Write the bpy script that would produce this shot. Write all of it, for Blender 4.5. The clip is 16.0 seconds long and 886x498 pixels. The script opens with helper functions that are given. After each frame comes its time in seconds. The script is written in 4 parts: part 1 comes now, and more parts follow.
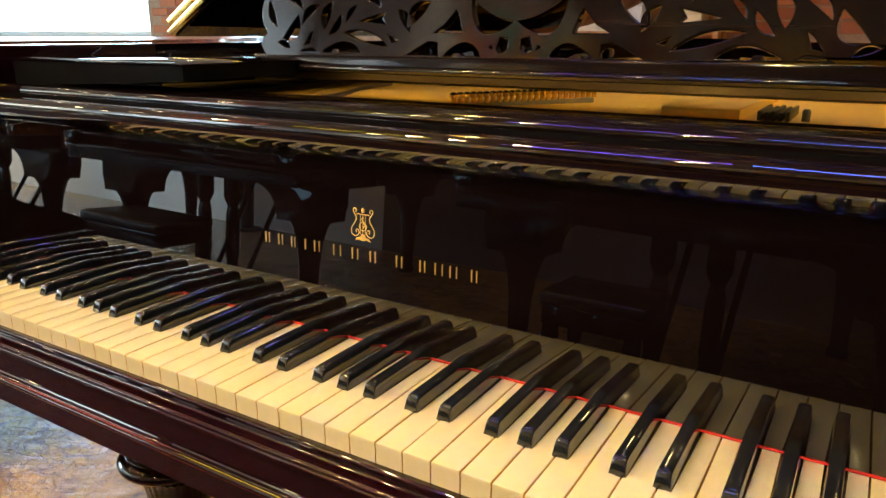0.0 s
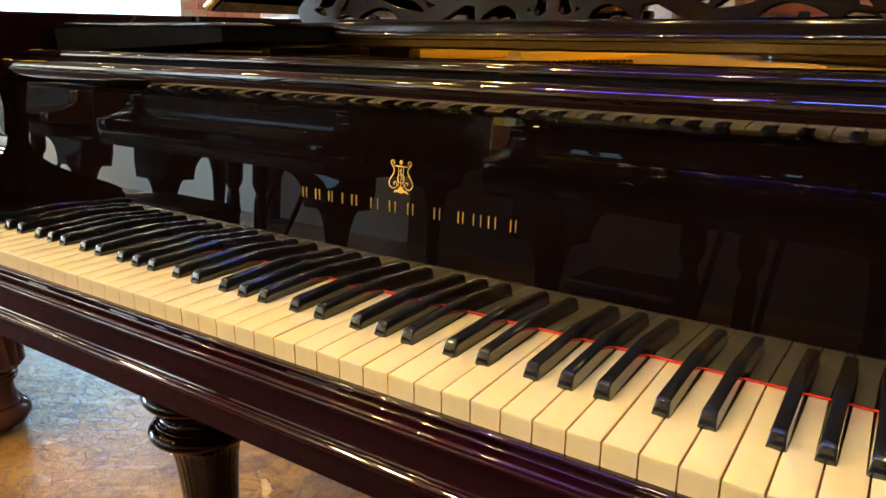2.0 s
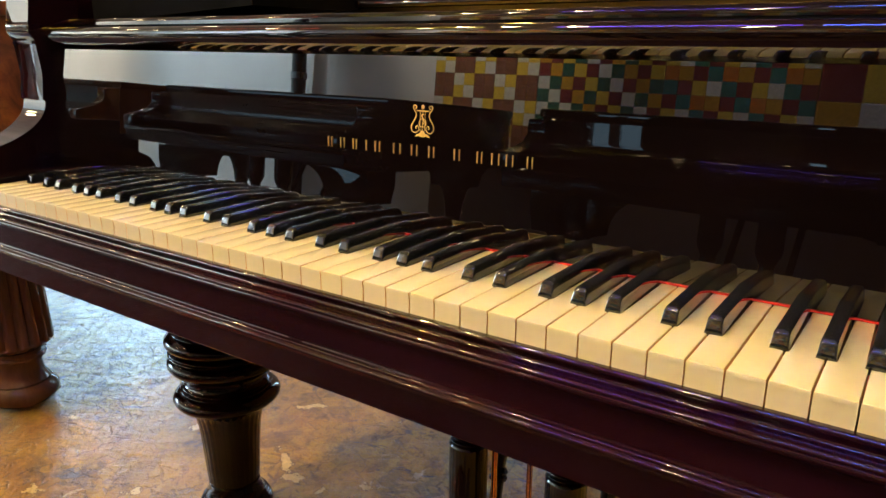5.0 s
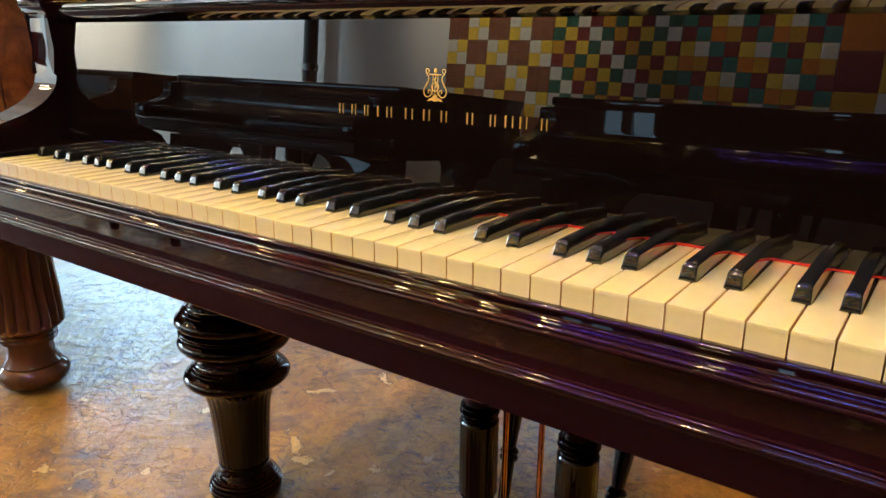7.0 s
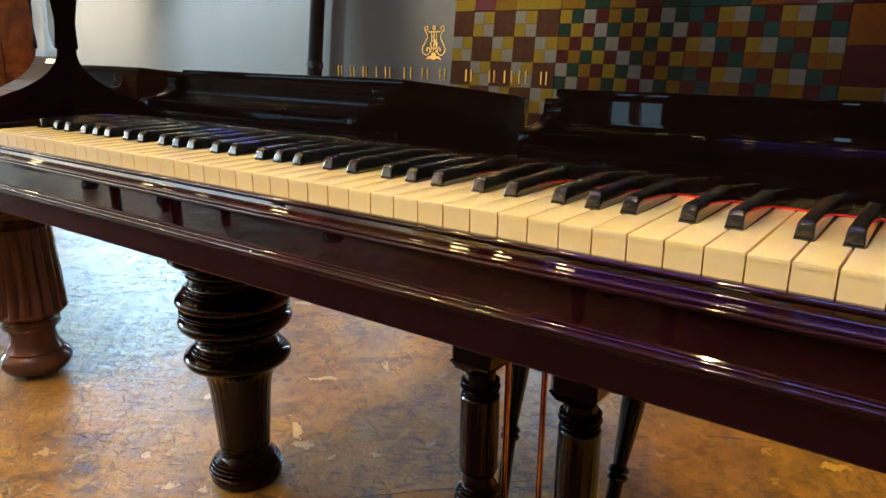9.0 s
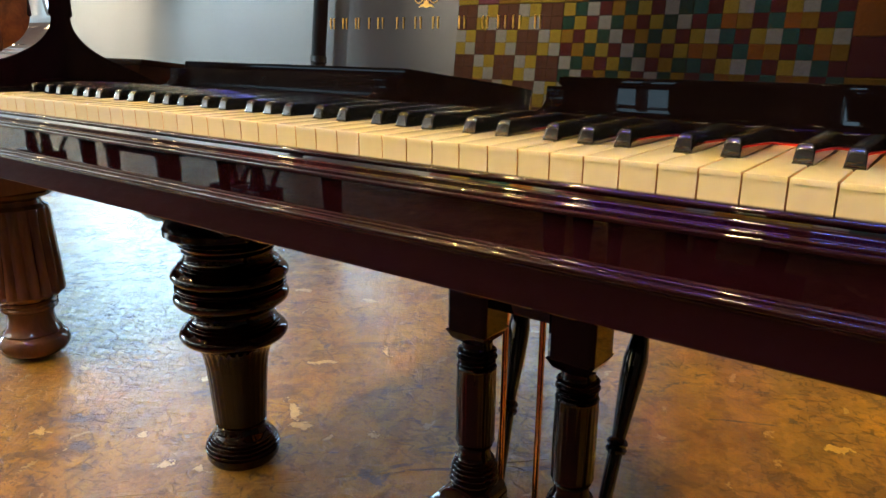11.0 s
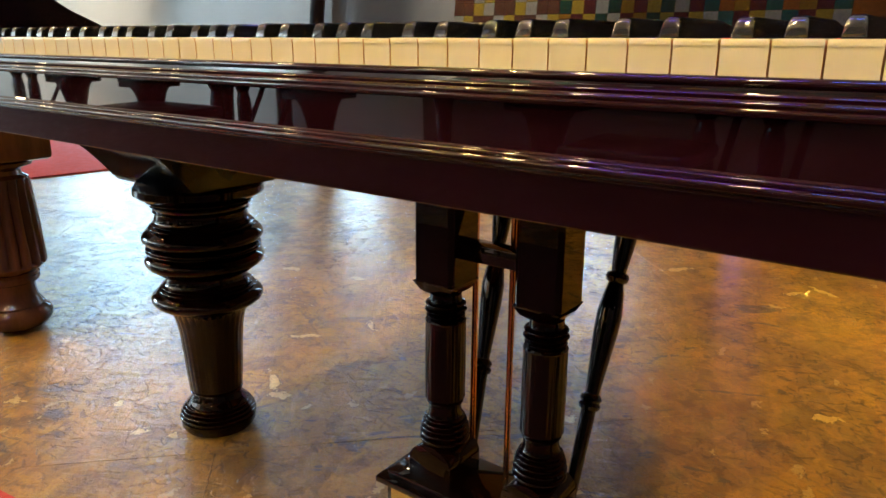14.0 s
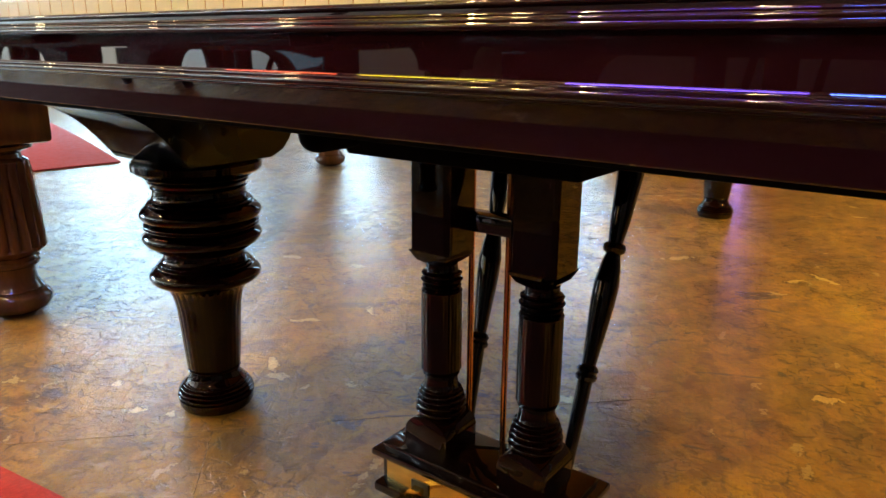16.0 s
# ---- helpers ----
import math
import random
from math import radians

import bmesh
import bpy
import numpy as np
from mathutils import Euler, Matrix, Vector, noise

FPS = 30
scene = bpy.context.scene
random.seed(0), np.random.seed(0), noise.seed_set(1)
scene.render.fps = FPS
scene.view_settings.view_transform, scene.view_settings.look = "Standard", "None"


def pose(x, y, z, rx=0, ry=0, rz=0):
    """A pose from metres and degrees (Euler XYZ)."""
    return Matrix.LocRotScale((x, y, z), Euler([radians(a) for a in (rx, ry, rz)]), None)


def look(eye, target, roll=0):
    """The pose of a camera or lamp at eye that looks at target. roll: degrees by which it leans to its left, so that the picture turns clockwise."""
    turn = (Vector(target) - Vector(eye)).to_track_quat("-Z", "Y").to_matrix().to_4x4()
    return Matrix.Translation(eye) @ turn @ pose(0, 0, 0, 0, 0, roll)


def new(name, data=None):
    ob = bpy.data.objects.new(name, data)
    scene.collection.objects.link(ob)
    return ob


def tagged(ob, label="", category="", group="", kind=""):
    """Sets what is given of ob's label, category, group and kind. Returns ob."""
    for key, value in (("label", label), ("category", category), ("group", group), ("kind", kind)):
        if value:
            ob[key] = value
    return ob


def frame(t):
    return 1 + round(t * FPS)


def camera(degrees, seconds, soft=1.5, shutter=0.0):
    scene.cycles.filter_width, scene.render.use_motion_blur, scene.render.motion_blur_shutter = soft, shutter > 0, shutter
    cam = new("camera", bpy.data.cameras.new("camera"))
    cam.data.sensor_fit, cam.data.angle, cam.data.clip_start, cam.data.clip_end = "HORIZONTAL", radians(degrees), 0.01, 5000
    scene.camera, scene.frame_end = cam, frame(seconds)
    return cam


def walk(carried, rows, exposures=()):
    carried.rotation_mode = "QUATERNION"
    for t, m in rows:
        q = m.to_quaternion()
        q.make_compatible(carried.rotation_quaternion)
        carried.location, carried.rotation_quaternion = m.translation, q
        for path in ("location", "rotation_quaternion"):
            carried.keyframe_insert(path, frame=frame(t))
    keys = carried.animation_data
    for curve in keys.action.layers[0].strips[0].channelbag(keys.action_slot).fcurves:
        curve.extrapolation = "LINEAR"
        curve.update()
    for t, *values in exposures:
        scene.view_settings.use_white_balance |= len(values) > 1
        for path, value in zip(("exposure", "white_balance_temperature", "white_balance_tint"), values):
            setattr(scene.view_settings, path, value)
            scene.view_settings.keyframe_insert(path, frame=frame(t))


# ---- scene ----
cam = camera(63.2, 16.0)
PATH = [
    (0, (1.006, -0.364, 0.974), (0.013, 1.275, 0.4), 0.1),
    (0.5, (1.005, -0.371, 0.966), (-0.003, 1.258, 0.392), 0.3),
    (1, (1.003, -0.375, 0.956), (-0.021, 1.244, 0.381), 0.4),
    (1.5, (1.002, -0.377, 0.945), (-0.034, 1.234, 0.369), 0.4),
    (2, (1.0, -0.379, 0.932), (-0.047, 1.226, 0.358), 0.4),
    (2.5, (0.999, -0.381, 0.92), (-0.059, 1.217, 0.348), 0.4),
    (3, (1.0, -0.383, 0.914), (-0.066, 1.209, 0.342), 0.4),
    (5.3, (1.025, -0.418, 0.876), (-0.071, 1.162, 0.328), 0.5),
    (5.5, (1.017, -0.406, 0.876), (-0.081, 1.168, 0.312), 0.4),
    (6, (1.018, -0.408, 0.867), (-0.085, 1.163, 0.306), 0.5),
    (6.5, (1.019, -0.412, 0.856), (-0.089, 1.156, 0.297), 0.5),
    (7, (1.022, -0.417, 0.847), (-0.091, 1.148, 0.289), 0.5),
    (7.5, (1.025, -0.422, 0.836), (-0.091, 1.142, 0.281), 0.5),
    (8, (1.027, -0.422, 0.825), (-0.093, 1.141, 0.274), 0.5),
    (8.5, (1.029, -0.419, 0.814), (-0.094, 1.143, 0.266), 0.5),
    (9, (1.03, -0.416, 0.805), (-0.097, 1.142, 0.257), 0.5),
    (11.3, (1.043, -0.404, 0.754), (-0.098, 1.146, 0.21), 0.5),
    (11.5, (1.047, -0.4, 0.752), (-0.096, 1.147, 0.204), 0.4),
    (12, (1.055, -0.389, 0.739), (-0.091, 1.156, 0.192), 0.4),
    (12.5, (1.06, -0.38, 0.727), (-0.085, 1.166, 0.179), 0.4),
    (13, (1.065, -0.374, 0.717), (-0.082, 1.168, 0.165), 0.4),
    (13.5, (1.069, -0.374, 0.702), (-0.078, 1.169, 0.152), 0.4),
    (14, (1.074, -0.372, 0.69), (-0.075, 1.17, 0.14), 0.4),
    (14.5, (1.078, -0.373, 0.677), (-0.074, 1.169, 0.134), 0.4),
    (15, (1.081, -0.373, 0.674), (-0.072, 1.167, 0.125), 0.4),
    (15.5, (1.083, -0.374, 0.662), (-0.071, 1.165, 0.114), 0.4),
    (16, (1.087, -0.373, 0.65), (-0.07, 1.164, 0.103), 0.4),
]
walk(cam, [(t, look(eye, target, roll)) for t, eye, target, roll in PATH])

# ---- light ----
CEIL = 3.0
world = bpy.data.worlds.new("sky")
scene.world = world
world.use_nodes = True
wn = world.node_tree.nodes
sky = wn.new("ShaderNodeTexSky")
sky.sky_type, sky.sun_disc = "NISHITA", False
sky.sun_elevation, sky.sun_rotation = radians(40), radians(-60)
wn["Background"].inputs[1].default_value = 0.12
world.node_tree.links.new(sky.outputs[0], wn["Background"].inputs[0])


def area(name, m, w, h, power, colour):
    d = bpy.data.lights.new(name, "AREA")
    d.shape, d.size, d.size_y, d.energy, d.color = "RECTANGLE", w, h, power, colour
    ob = new(name, d)
    ob.matrix_world = m
    return ob


def spot_lamp(x, y, target, power, cone, tint=(1.0, 0.74, 0.23), radius=0.018):
    d = bpy.data.lights.new("spot_bulb", "SPOT")
    d.energy, d.color, d.shadow_soft_size = power, tint, radius
    d.spot_size, d.spot_blend = radians(cone), 0.8
    ob = new("spot_bulb", d)
    ob.matrix_world = look((x, y, CEIL - 0.185), target)


AMBER = (1.0, 0.63, 0.05)
CREAMY = (1.0, 0.88, 0.66)
SPOTS = [
    # row over the player's side; the last three are added fill for the keys
    (-4.9, -1.0, (-4.4, 0.3, 0), 60, 80), (-3.37, -1.0, (-2.7, 0.5, 0), 80, 80), (-2.07, -1.0, (-0.8, 0.4, 0), 90, 70),
    (-0.82, -1.0, (0.1, 0.15, 0.7), 56, 62), (-0.585, -1.0, (0.5, 0.15, 0.7), 54, 60), (-0.275, -1.0, (0.9, 0.15, 0.7), 52, 60),
    (1.25, -0.75, (1.15, 0.2, 0.7), 48, 55), (0.2, -2.3, (0.35, 0.05, 0.68), 58, 34), (1.3, -2.3, (1.05, 0.05, 0.68), 98, 34),
    # amber lamps over the open floor
    (3.4, 0.9, (1.5, 1.2, 0), 120, 84, AMBER, 0.14), (2.9, 2.7, (1.4, 2.35, 0), 720, 76, AMBER, 0.14), (-0.62, 1.6, (-0.5, 1.3, 0), 175, 84, AMBER, 0.08),
    # lamps added to brighten the quilts and the plaster, none known there
    (-1.35, -1.7, (-1.3, -3.1, 1.75), 760, 52, (1.0, 0.86, 0.62)), (-3.7, -1.7, (-3.7, -3.1, 1.5), 1450, 66, (0.74, 0.92, 1.0)),
    (-5.7, -1.7, (-5.9, -3.1, 1.5), 1500, 70, CREAMY), (0.35, -1.75, (0.25, -3.1, 1.75), 130, 40, (1.0, 0.85, 0.6)),
]
for s in SPOTS:
    spot_lamp(*s)

# ---- materials ----


def nodes_of(name):
    m = bpy.data.materials.new(name)
    m.use_nodes = True
    t = m.node_tree
    return m, t, t.nodes["Principled BSDF"]


def ramp(t, src, stops):
    r = t.nodes.new("ShaderNodeValToRGB")
    els = r.color_ramp.elements
    while len(els) < len(stops):
        els.new(0.5)
    for e, (p, c) in zip(els, stops):
        e.position, e.color = p, (*c, 1)
    t.links.new(src, r.inputs[0])
    return r.outputs[0]


def coords(t, scale=(1, 1, 1)):
    c = t.nodes.new("ShaderNodeTexCoord")
    mp = t.nodes.new("ShaderNodeMapping")
    mp.inputs["Scale"].default_value = scale
    t.links.new(c.outputs["Object"], mp.inputs[0])
    return mp.outputs[0]


def tex(t, co, scale, detail=4.0, rough=0.55, distort=0.0):
    n = t.nodes.new("ShaderNodeTexNoise")
    n.inputs["Scale"].default_value, n.inputs["Detail"].default_value = scale, detail
    n.inputs["Roughness"].default_value, n.inputs["Distortion"].default_value = rough, distort
    t.links.new(co, n.inputs["Vector"])
    return n.outputs["Fac"]


def bump(t, b, src, strength, dist):
    n = t.nodes.new("ShaderNodeBump")
    n.inputs["Strength"].default_value, n.inputs["Distance"].default_value = strength, dist
    t.links.new(src, n.inputs["Height"])
    t.links.new(n.outputs[0], b.inputs["Normal"])


def mix(t, fac, a, b, mode="MIX"):
    n = t.nodes.new("ShaderNodeMix")
    n.data_type, n.blend_type = "RGBA", mode
    for sock, v in ((n.inputs[0], fac), (n.inputs[6], a), (n.inputs[7], b)):
        if isinstance(v, (int, float)):
            sock.default_value = v
        elif isinstance(v, tuple):
            sock.default_value = (*v, 1)
        else:
            t.links.new(v, sock)
    return n.outputs[2]


def lacquer(name, dark, light, grain=(2, 60, 60), rough=0.02, ior=1.7, ripple=0.03):
    """Polished wood under a clear varnish."""
    m, t, b = nodes_of(name)
    g = tex(t, coords(t, grain), 1.0, 6, 0.6, 0.4)
    t.links.new(ramp(t, g, [(0.35, dark), (0.7, light)]), b.inputs["Base Color"])
    s = tex(t, coords(t), 6, 4)
    t.links.new(ramp(t, s, [(0.3, (rough * 0.5,) * 3), (0.8, (rough * 1.6,) * 3)]), b.inputs["Roughness"])
    b.inputs["IOR"].default_value = ior
    w = tex(t, coords(t), 3.5, 2)
    bump(t, b, w, ripple, 0.003)
    return m


def plain(name, colour, rough=0.5, metal=0.0, vary=0.15, scale=30, coat=0.0, rel=0.0):
    m, t, b = nodes_of(name)
    f = tex(t, coords(t), scale, 5)
    lo = tuple(c * (1 - vary) for c in colour)
    hi = tuple(min(1, c * (1 + vary)) for c in colour)
    t.links.new(ramp(t, f, [(0.3, lo), (0.7, hi)]), b.inputs["Base Color"])
    g = tex(t, coords(t), scale * 0.2, 3)
    t.links.new(ramp(t, g, [(0.3, (rough * 0.8,) * 3), (0.7, (min(1, rough * 1.2),) * 3)]), b.inputs["Roughness"])
    b.inputs["Metallic"].default_value, b.inputs["Coat Weight"].default_value = metal, coat
    if rel:
        bump(t, b, f, rel, 0.002)
    return m


def glow(name, colour, power):
    m, t, b = nodes_of(name)
    b.inputs["Base Color"].default_value = (0.8, 0.8, 0.8, 1)
    b.inputs["Emission Color"].default_value = (*colour, 1)
    b.inputs["Emission Strength"].default_value = power
    return m


MAROON = lacquer("maroon_lacquer", (0.0092, 0.0015, 0.0027), (0.0180, 0.0029, 0.0050), ior=1.62)
EBONY = lacquer("dark_rosewood_lacquer", (0.0030, 0.0016, 0.0016), (0.0065, 0.0028, 0.0028), ior=1.58)
BOARD = lacquer("fallboard_lacquer", (0.0030, 0.0016, 0.0016), (0.0050, 0.0024, 0.0024), rough=0.008, ior=1.68, ripple=0.008)
TURNED = lacquer("turned_leg_lacquer", (0.0036, 0.0010, 0.0012), (0.0075, 0.0016, 0.0018), rough=0.016, ior=1.38)
FRET = lacquer("carved_rosewood", (0.0048, 0.0028, 0.0024), (0.0095, 0.005, 0.004), rough=0.10, ior=1.30)
NOSING = lacquer("nosing_lacquer", (0.0050, 0.0022, 0.0020), (0.0085, 0.0034, 0.0030), rough=0.008, ior=1.75)
# Lighter, rougher black for the facing piano's key lid and slip.
SLATE = lacquer("slate_black_lacquer", (0.015, 0.016, 0.018), (0.024, 0.024, 0.026), rough=0.22, ior=1.5)
WALNUT = lacquer("red_walnut_lacquer", (0.055, 0.021, 0.009), (0.145, 0.058, 0.023), grain=(18, 18, 3), rough=0.05, ior=1.42)
BLACK = lacquer("black_lacquer", (0.004, 0.004, 0.005), (0.007, 0.007, 0.008), ior=1.48)
IVORY = plain("aged_ivory_plastic", (0.70, 0.60, 0.345), 0.2, vary=0.03, scale=60, coat=0.25)
KEYWOOD = plain("key_side_wood", (0.5, 0.24, 0.06), 0.6, vary=0.2, scale=80)
SHARP = plain("black_key_ebony", (0.009, 0.010, 0.012), 0.10, vary=0.10, scale=120, coat=1.0)
FELT = plain("red_felt", (0.62, 0.02, 0.012), 0.95, vary=0.2, scale=400, rel=0.3)
GOLD = plain("gold_leaf_inlay", (0.85, 0.56, 0.17), 0.45, metal=0.55, vary=0.15, scale=200)
PLATE = plain("bronzed_iron_plate", (0.70, 0.43, 0.08), 0.35, metal=0.25, vary=0.08, scale=8)
BRASS = plain("polished_brass", (0.8, 0.55, 0.16), 0.16, metal=1.0, vary=0.1, scale=40)
COPPER = plain("lacquered_brass_rod", (0.75, 0.33, 0.1), 0.2, metal=1.0, vary=0.12, scale=60)
STEEL = plain("blued_steel", (0.25, 0.24, 0.23), 0.3, metal=1.0)
WALL = plain("painted_plaster", (0.78, 0.785, 0.77), 0.8, vary=0.05, scale=3, rel=0.05)
DARKWALL = plain("dark_brown_wall", (0.15, 0.115, 0.09), 0.8, vary=0.12, scale=4, rel=0.05)
CEILING = plain("dark_ceiling_paint", (0.36, 0.25, 0.18), 0.85, vary=0.15, scale=4)
MORTAR = plain("brick_mortar", (0.34, 0.24, 0.17), 0.9, vary=0.2, scale=50, rel=0.3)
CARPET = plain("red_carpet", (0.42, 0.03, 0.022), 0.95, vary=0.2, scale=150, rel=0.4)
# Dark copy of the carpet colour, holding the shade before the keyboard.
DARK_SHEET = plain("dark_maroon_sheet", (0.055, 0.010, 0.014), 0.95, vary=0.25, scale=150, rel=0.4)
FRAME = plain("white_window_paint", (0.75, 0.75, 0.73), 0.4, vary=0.04)
LEATHER = plain("worn_dark_leather", (0.03, 0.024, 0.02), 0.4, vary=0.3, scale=60, rel=0.2)
# The blue in this black stands in for daylight mirrored by the brackets.
SATIN = plain("satin_blue_black", (0.006, 0.009, 0.013), 0.09, vary=0.3, scale=20)
SATIN.node_tree.nodes["Principled BSDF"].inputs["Specular IOR Level"].default_value = 0.28
MATT = plain("matt_black_underside", (0.004, 0.004, 0.0045), 0.85, vary=0.3, scale=40)
MATT.node_tree.nodes["Principled BSDF"].inputs["Specular IOR Level"].default_value = 0.03
HOUSING = plain("black_lamp_metal", (0.02, 0.02, 0.02), 0.4)
BULB = glow("warm_lamp_glass", (1.0, 0.74, 0.38), 240)
DIM = glow("distant_lamp_glass", (1.0, 0.76, 0.42), 60)
DAY = glow("bright_daylight_outside", (0.58, 0.86, 1.0), 3.0)


def world_coords(t, scale=(1, 1, 1), turn=0.0):
    g = t.nodes.new("ShaderNodeNewGeometry")
    mp = t.nodes.new("ShaderNodeMapping")
    mp.inputs["Rotation"].default_value = (0, 0, turn)
    t.links.new(g.outputs["Position"], mp.inputs[0])
    long = t.nodes.new("ShaderNodeMapping")
    long.inputs["Scale"].default_value = scale
    t.links.new(mp.outputs[0], long.inputs[0])
    return long.outputs[0]


def math_node(t, op, a, b):
    n = t.nodes.new("ShaderNodeMath")
    n.operation = op
    for sock, v in zip(n.inputs, (a, b)):
        if isinstance(v, (int, float)):
            sock.default_value = v
        else:
            t.links.new(v, sock)
    return n.outputs[0]


def flakes(t, turn, scale, cut, share, wob, aspect=(0.42, 1.9)):
    """Mask of a few ragged, long flakes lying along one direction; also each cell's own tone."""
    co = world_coords(t, (*aspect, 1), turn)
    add = t.nodes.new("ShaderNodeVectorMath")
    add.operation = "MULTIPLY_ADD"
    add.inputs[1].default_value = (0.12, 0.12, 0)
    t.links.new(wob, add.inputs[0])
    t.links.new(co, add.inputs[2])
    v = t.nodes.new("ShaderNodeTexVoronoi")
    v.inputs["Scale"].default_value = scale
    t.links.new(add.outputs[0], v.inputs["Vector"])
    pick = t.nodes.new("ShaderNodeSeparateColor")
    t.links.new(v.outputs["Color"], pick.inputs[0])
    return math_node(t, "MULTIPLY", math_node(t, "LESS_THAN", v.outputs["Distance"], cut), math_node(t, "LESS_THAN", pick.outputs[0], share)), v.outputs["Color"], pick.outputs[1]


def strokes(t, turn, scale, level, wob):
    """Short thin ragged strokes lying along one direction."""
    co = world_coords(t, (0.30, 1.0, 1), turn)
    add = t.nodes.new("ShaderNodeVectorMath")
    add.operation = "MULTIPLY_ADD"
    add.inputs[1].default_value = (0.02, 0.02, 0)
    t.links.new(wob, add.inputs[0])
    t.links.new(co, add.inputs[2])
    f = tex(t, add.outputs[0], scale, 0.6, 0.5)
    return ramp(t, f, [(level, (0, 0, 0)), (level + 0.025, (1, 1, 1))])


def chips(t, turn, scale, cut, share, wob, aspect):
    """Mask of a few squarish, slightly ragged chips lying along one direction."""
    add = t.nodes.new("ShaderNodeVectorMath")
    add.operation = "MULTIPLY_ADD"
    add.inputs[1].default_value = (0.10, 0.10, 0)
    t.links.new(wob, add.inputs[0])
    t.links.new(world_coords(t, (*aspect, 1), turn), add.inputs[2])
    v = t.nodes.new("ShaderNodeTexVoronoi")
    v.distance = "CHEBYCHEV"
    v.inputs["Scale"].default_value = scale
    t.links.new(add.outputs[0], v.inputs["Vector"])
    one = t.nodes.new("ShaderNodeSeparateColor")
    t.links.new(v.outputs["Color"], one.inputs[0])
    size = math_node(t, "MULTIPLY", math_node(t, "ADD", one.outputs[1], 0.35), cut)
    few = math_node(t, "LESS_THAN", one.outputs[0], share)
    return math_node(t, "MULTIPLY", math_node(t, "LESS_THAN", v.outputs["Distance"], size), few), math_node(t, "MULTIPLY", math_node(t, "LESS_THAN", v.outputs["Distance"], math_node(t, "ADD", size, 0.05)), few)


def floor_material():
    m, t, b = nodes_of("varnished_strand_board")
    co = world_coords(t)
    wob = t.nodes.new("ShaderNodeTexNoise")
    wob.inputs["Scale"].default_value, wob.inputs["Detail"].default_value = 30, 6
    wob.inputs["Roughness"].default_value = 0.7
    t.links.new(co, wob.inputs["Vector"])
    # stain: ochre, orange, rust and brown clouds
    big = tex(t, co, 1.3, 5, 0.6, 0.7)
    base = ramp(t, big, [(0.28, (0.12, 0.073, 0.030)), (0.42, (0.245, 0.142, 0.028)), (0.55, (0.43, 0.238, 0.018)), (0.66, (0.29, 0.150, 0.024)), (0.80, (0.155, 0.090, 0.032))])
    rust = tex(t, co, 3.1, 6, 0.65, 1.0)
    base = mix(t, ramp(t, rust, [(0.52, (0, 0, 0)), (0.66, (0.6, 0.6, 0.6))]), base, (0.27, 0.105, 0.026))
    murk = tex(t, co, 7.0, 8, 0.75, 0.9)
    base = mix(t, ramp(t, murk, [(0.50, (0, 0, 0)), (0.58, (0.7, 0.7, 0.7))]), base, (0.12, 0.068, 0.030))
    # strands
    height = None
    for turn, sc, amount in ((0.4, 13, 0.24), (2.0, 17, 0.22), (1.2, 22, 0.22)):
        _, colour, tone = flakes(t, turn, sc, 1.0, 1.0, wob.outputs["Color"])
        base = mix(t, ramp(t, tone, [(0.35, (0, 0, 0)), (1.0, (amount,) * 3)]), base, (0.55, 0.29, 0.07))
        base = mix(t, ramp(t, tone, [(0.0, (amount * 1.2,) * 3), (0.3, (0, 0, 0))]), base, (0.12, 0.055, 0.03))
        height = tone if height is None else math_node(t, "ADD", height, tone)
    fine = tex(t, co, 85, 7, 0.75, 0.6)
    base = mix(t, ramp(t, fine, [(0.50, (0, 0, 0)), (0.62, (0.30, 0.30, 0.30))]), base, (0.10, 0.05, 0.020))
    grit = tex(t, co, 240, 5, 0.75)
    base = mix(t, ramp(t, grit, [(0.53, (0, 0, 0)), (0.62, (0.25, 0.25, 0.25))]), base, (0.075, 0.042, 0.02))
    # blue-grey resin stains, small and ragged
    stain = tex(t, world_coords(t, (0.6, 1.3, 1), 2.5), 8.0, 6, 0.68, 1.3)
    base = mix(t, ramp(t, stain, [(0.615, (0, 0, 0)), (0.645, (0.8, 0.8, 0.8))]), base, (0.075, 0.065, 0.060))
    some = ramp(t, tex(t, co, 3.6, 4), [(0.40, (0.12, 0.12, 0.12)), (0.58, (1, 1, 1))])
    dents = None
    for turn, sc, level in ((0.5, 70, 0.665), (2.1, 60, 0.67), (1.3, 85, 0.665), (2.8, 55, 0.67), (0.05, 105, 0.665)):
        s = math_node(t, "MULTIPLY", strokes(t, turn, sc, level, wob.outputs["Color"]), some)
        base = mix(t, math_node(t, "MULTIPLY", s, 0.45), base, (0.035, 0.022, 0.018))
        dents = s if dents is None else math_node(t, "MAXIMUM", dents, s)
    for turn, sc, cut, share, col, a, asp in ((0.55, 9.0, 0.15, 0.05, (0.78, 0.58, 0.22), 0.95, (0.5, 1.9)), (2.2, 10.0, 0.17, 0.06, (0.72, 0.53, 0.20), 0.95, (0.5, 1.6)), (2.9, 16.0, 0.22, 0.05, (0.68, 0.48, 0.17), 0.9, (0.8, 1.3)), (1.4, 24.0, 0.25, 0.06, (0.52, 0.36, 0.14), 0.8, (0.7, 1.7))):
        mask, edge = chips(t, turn, sc, cut, share, wob.outputs["Color"], asp)
        base = mix(t, math_node(t, "MULTIPLY", edge, 0.5), base, (0.05, 0.03, 0.02))
        tone = mix(t, ramp(t, fine, [(0.35, (0, 0, 0)), (0.7, (0.6, 0.6, 0.6))]), col, (col[0] * 0.5, col[1] * 0.42, col[2] * 0.35))
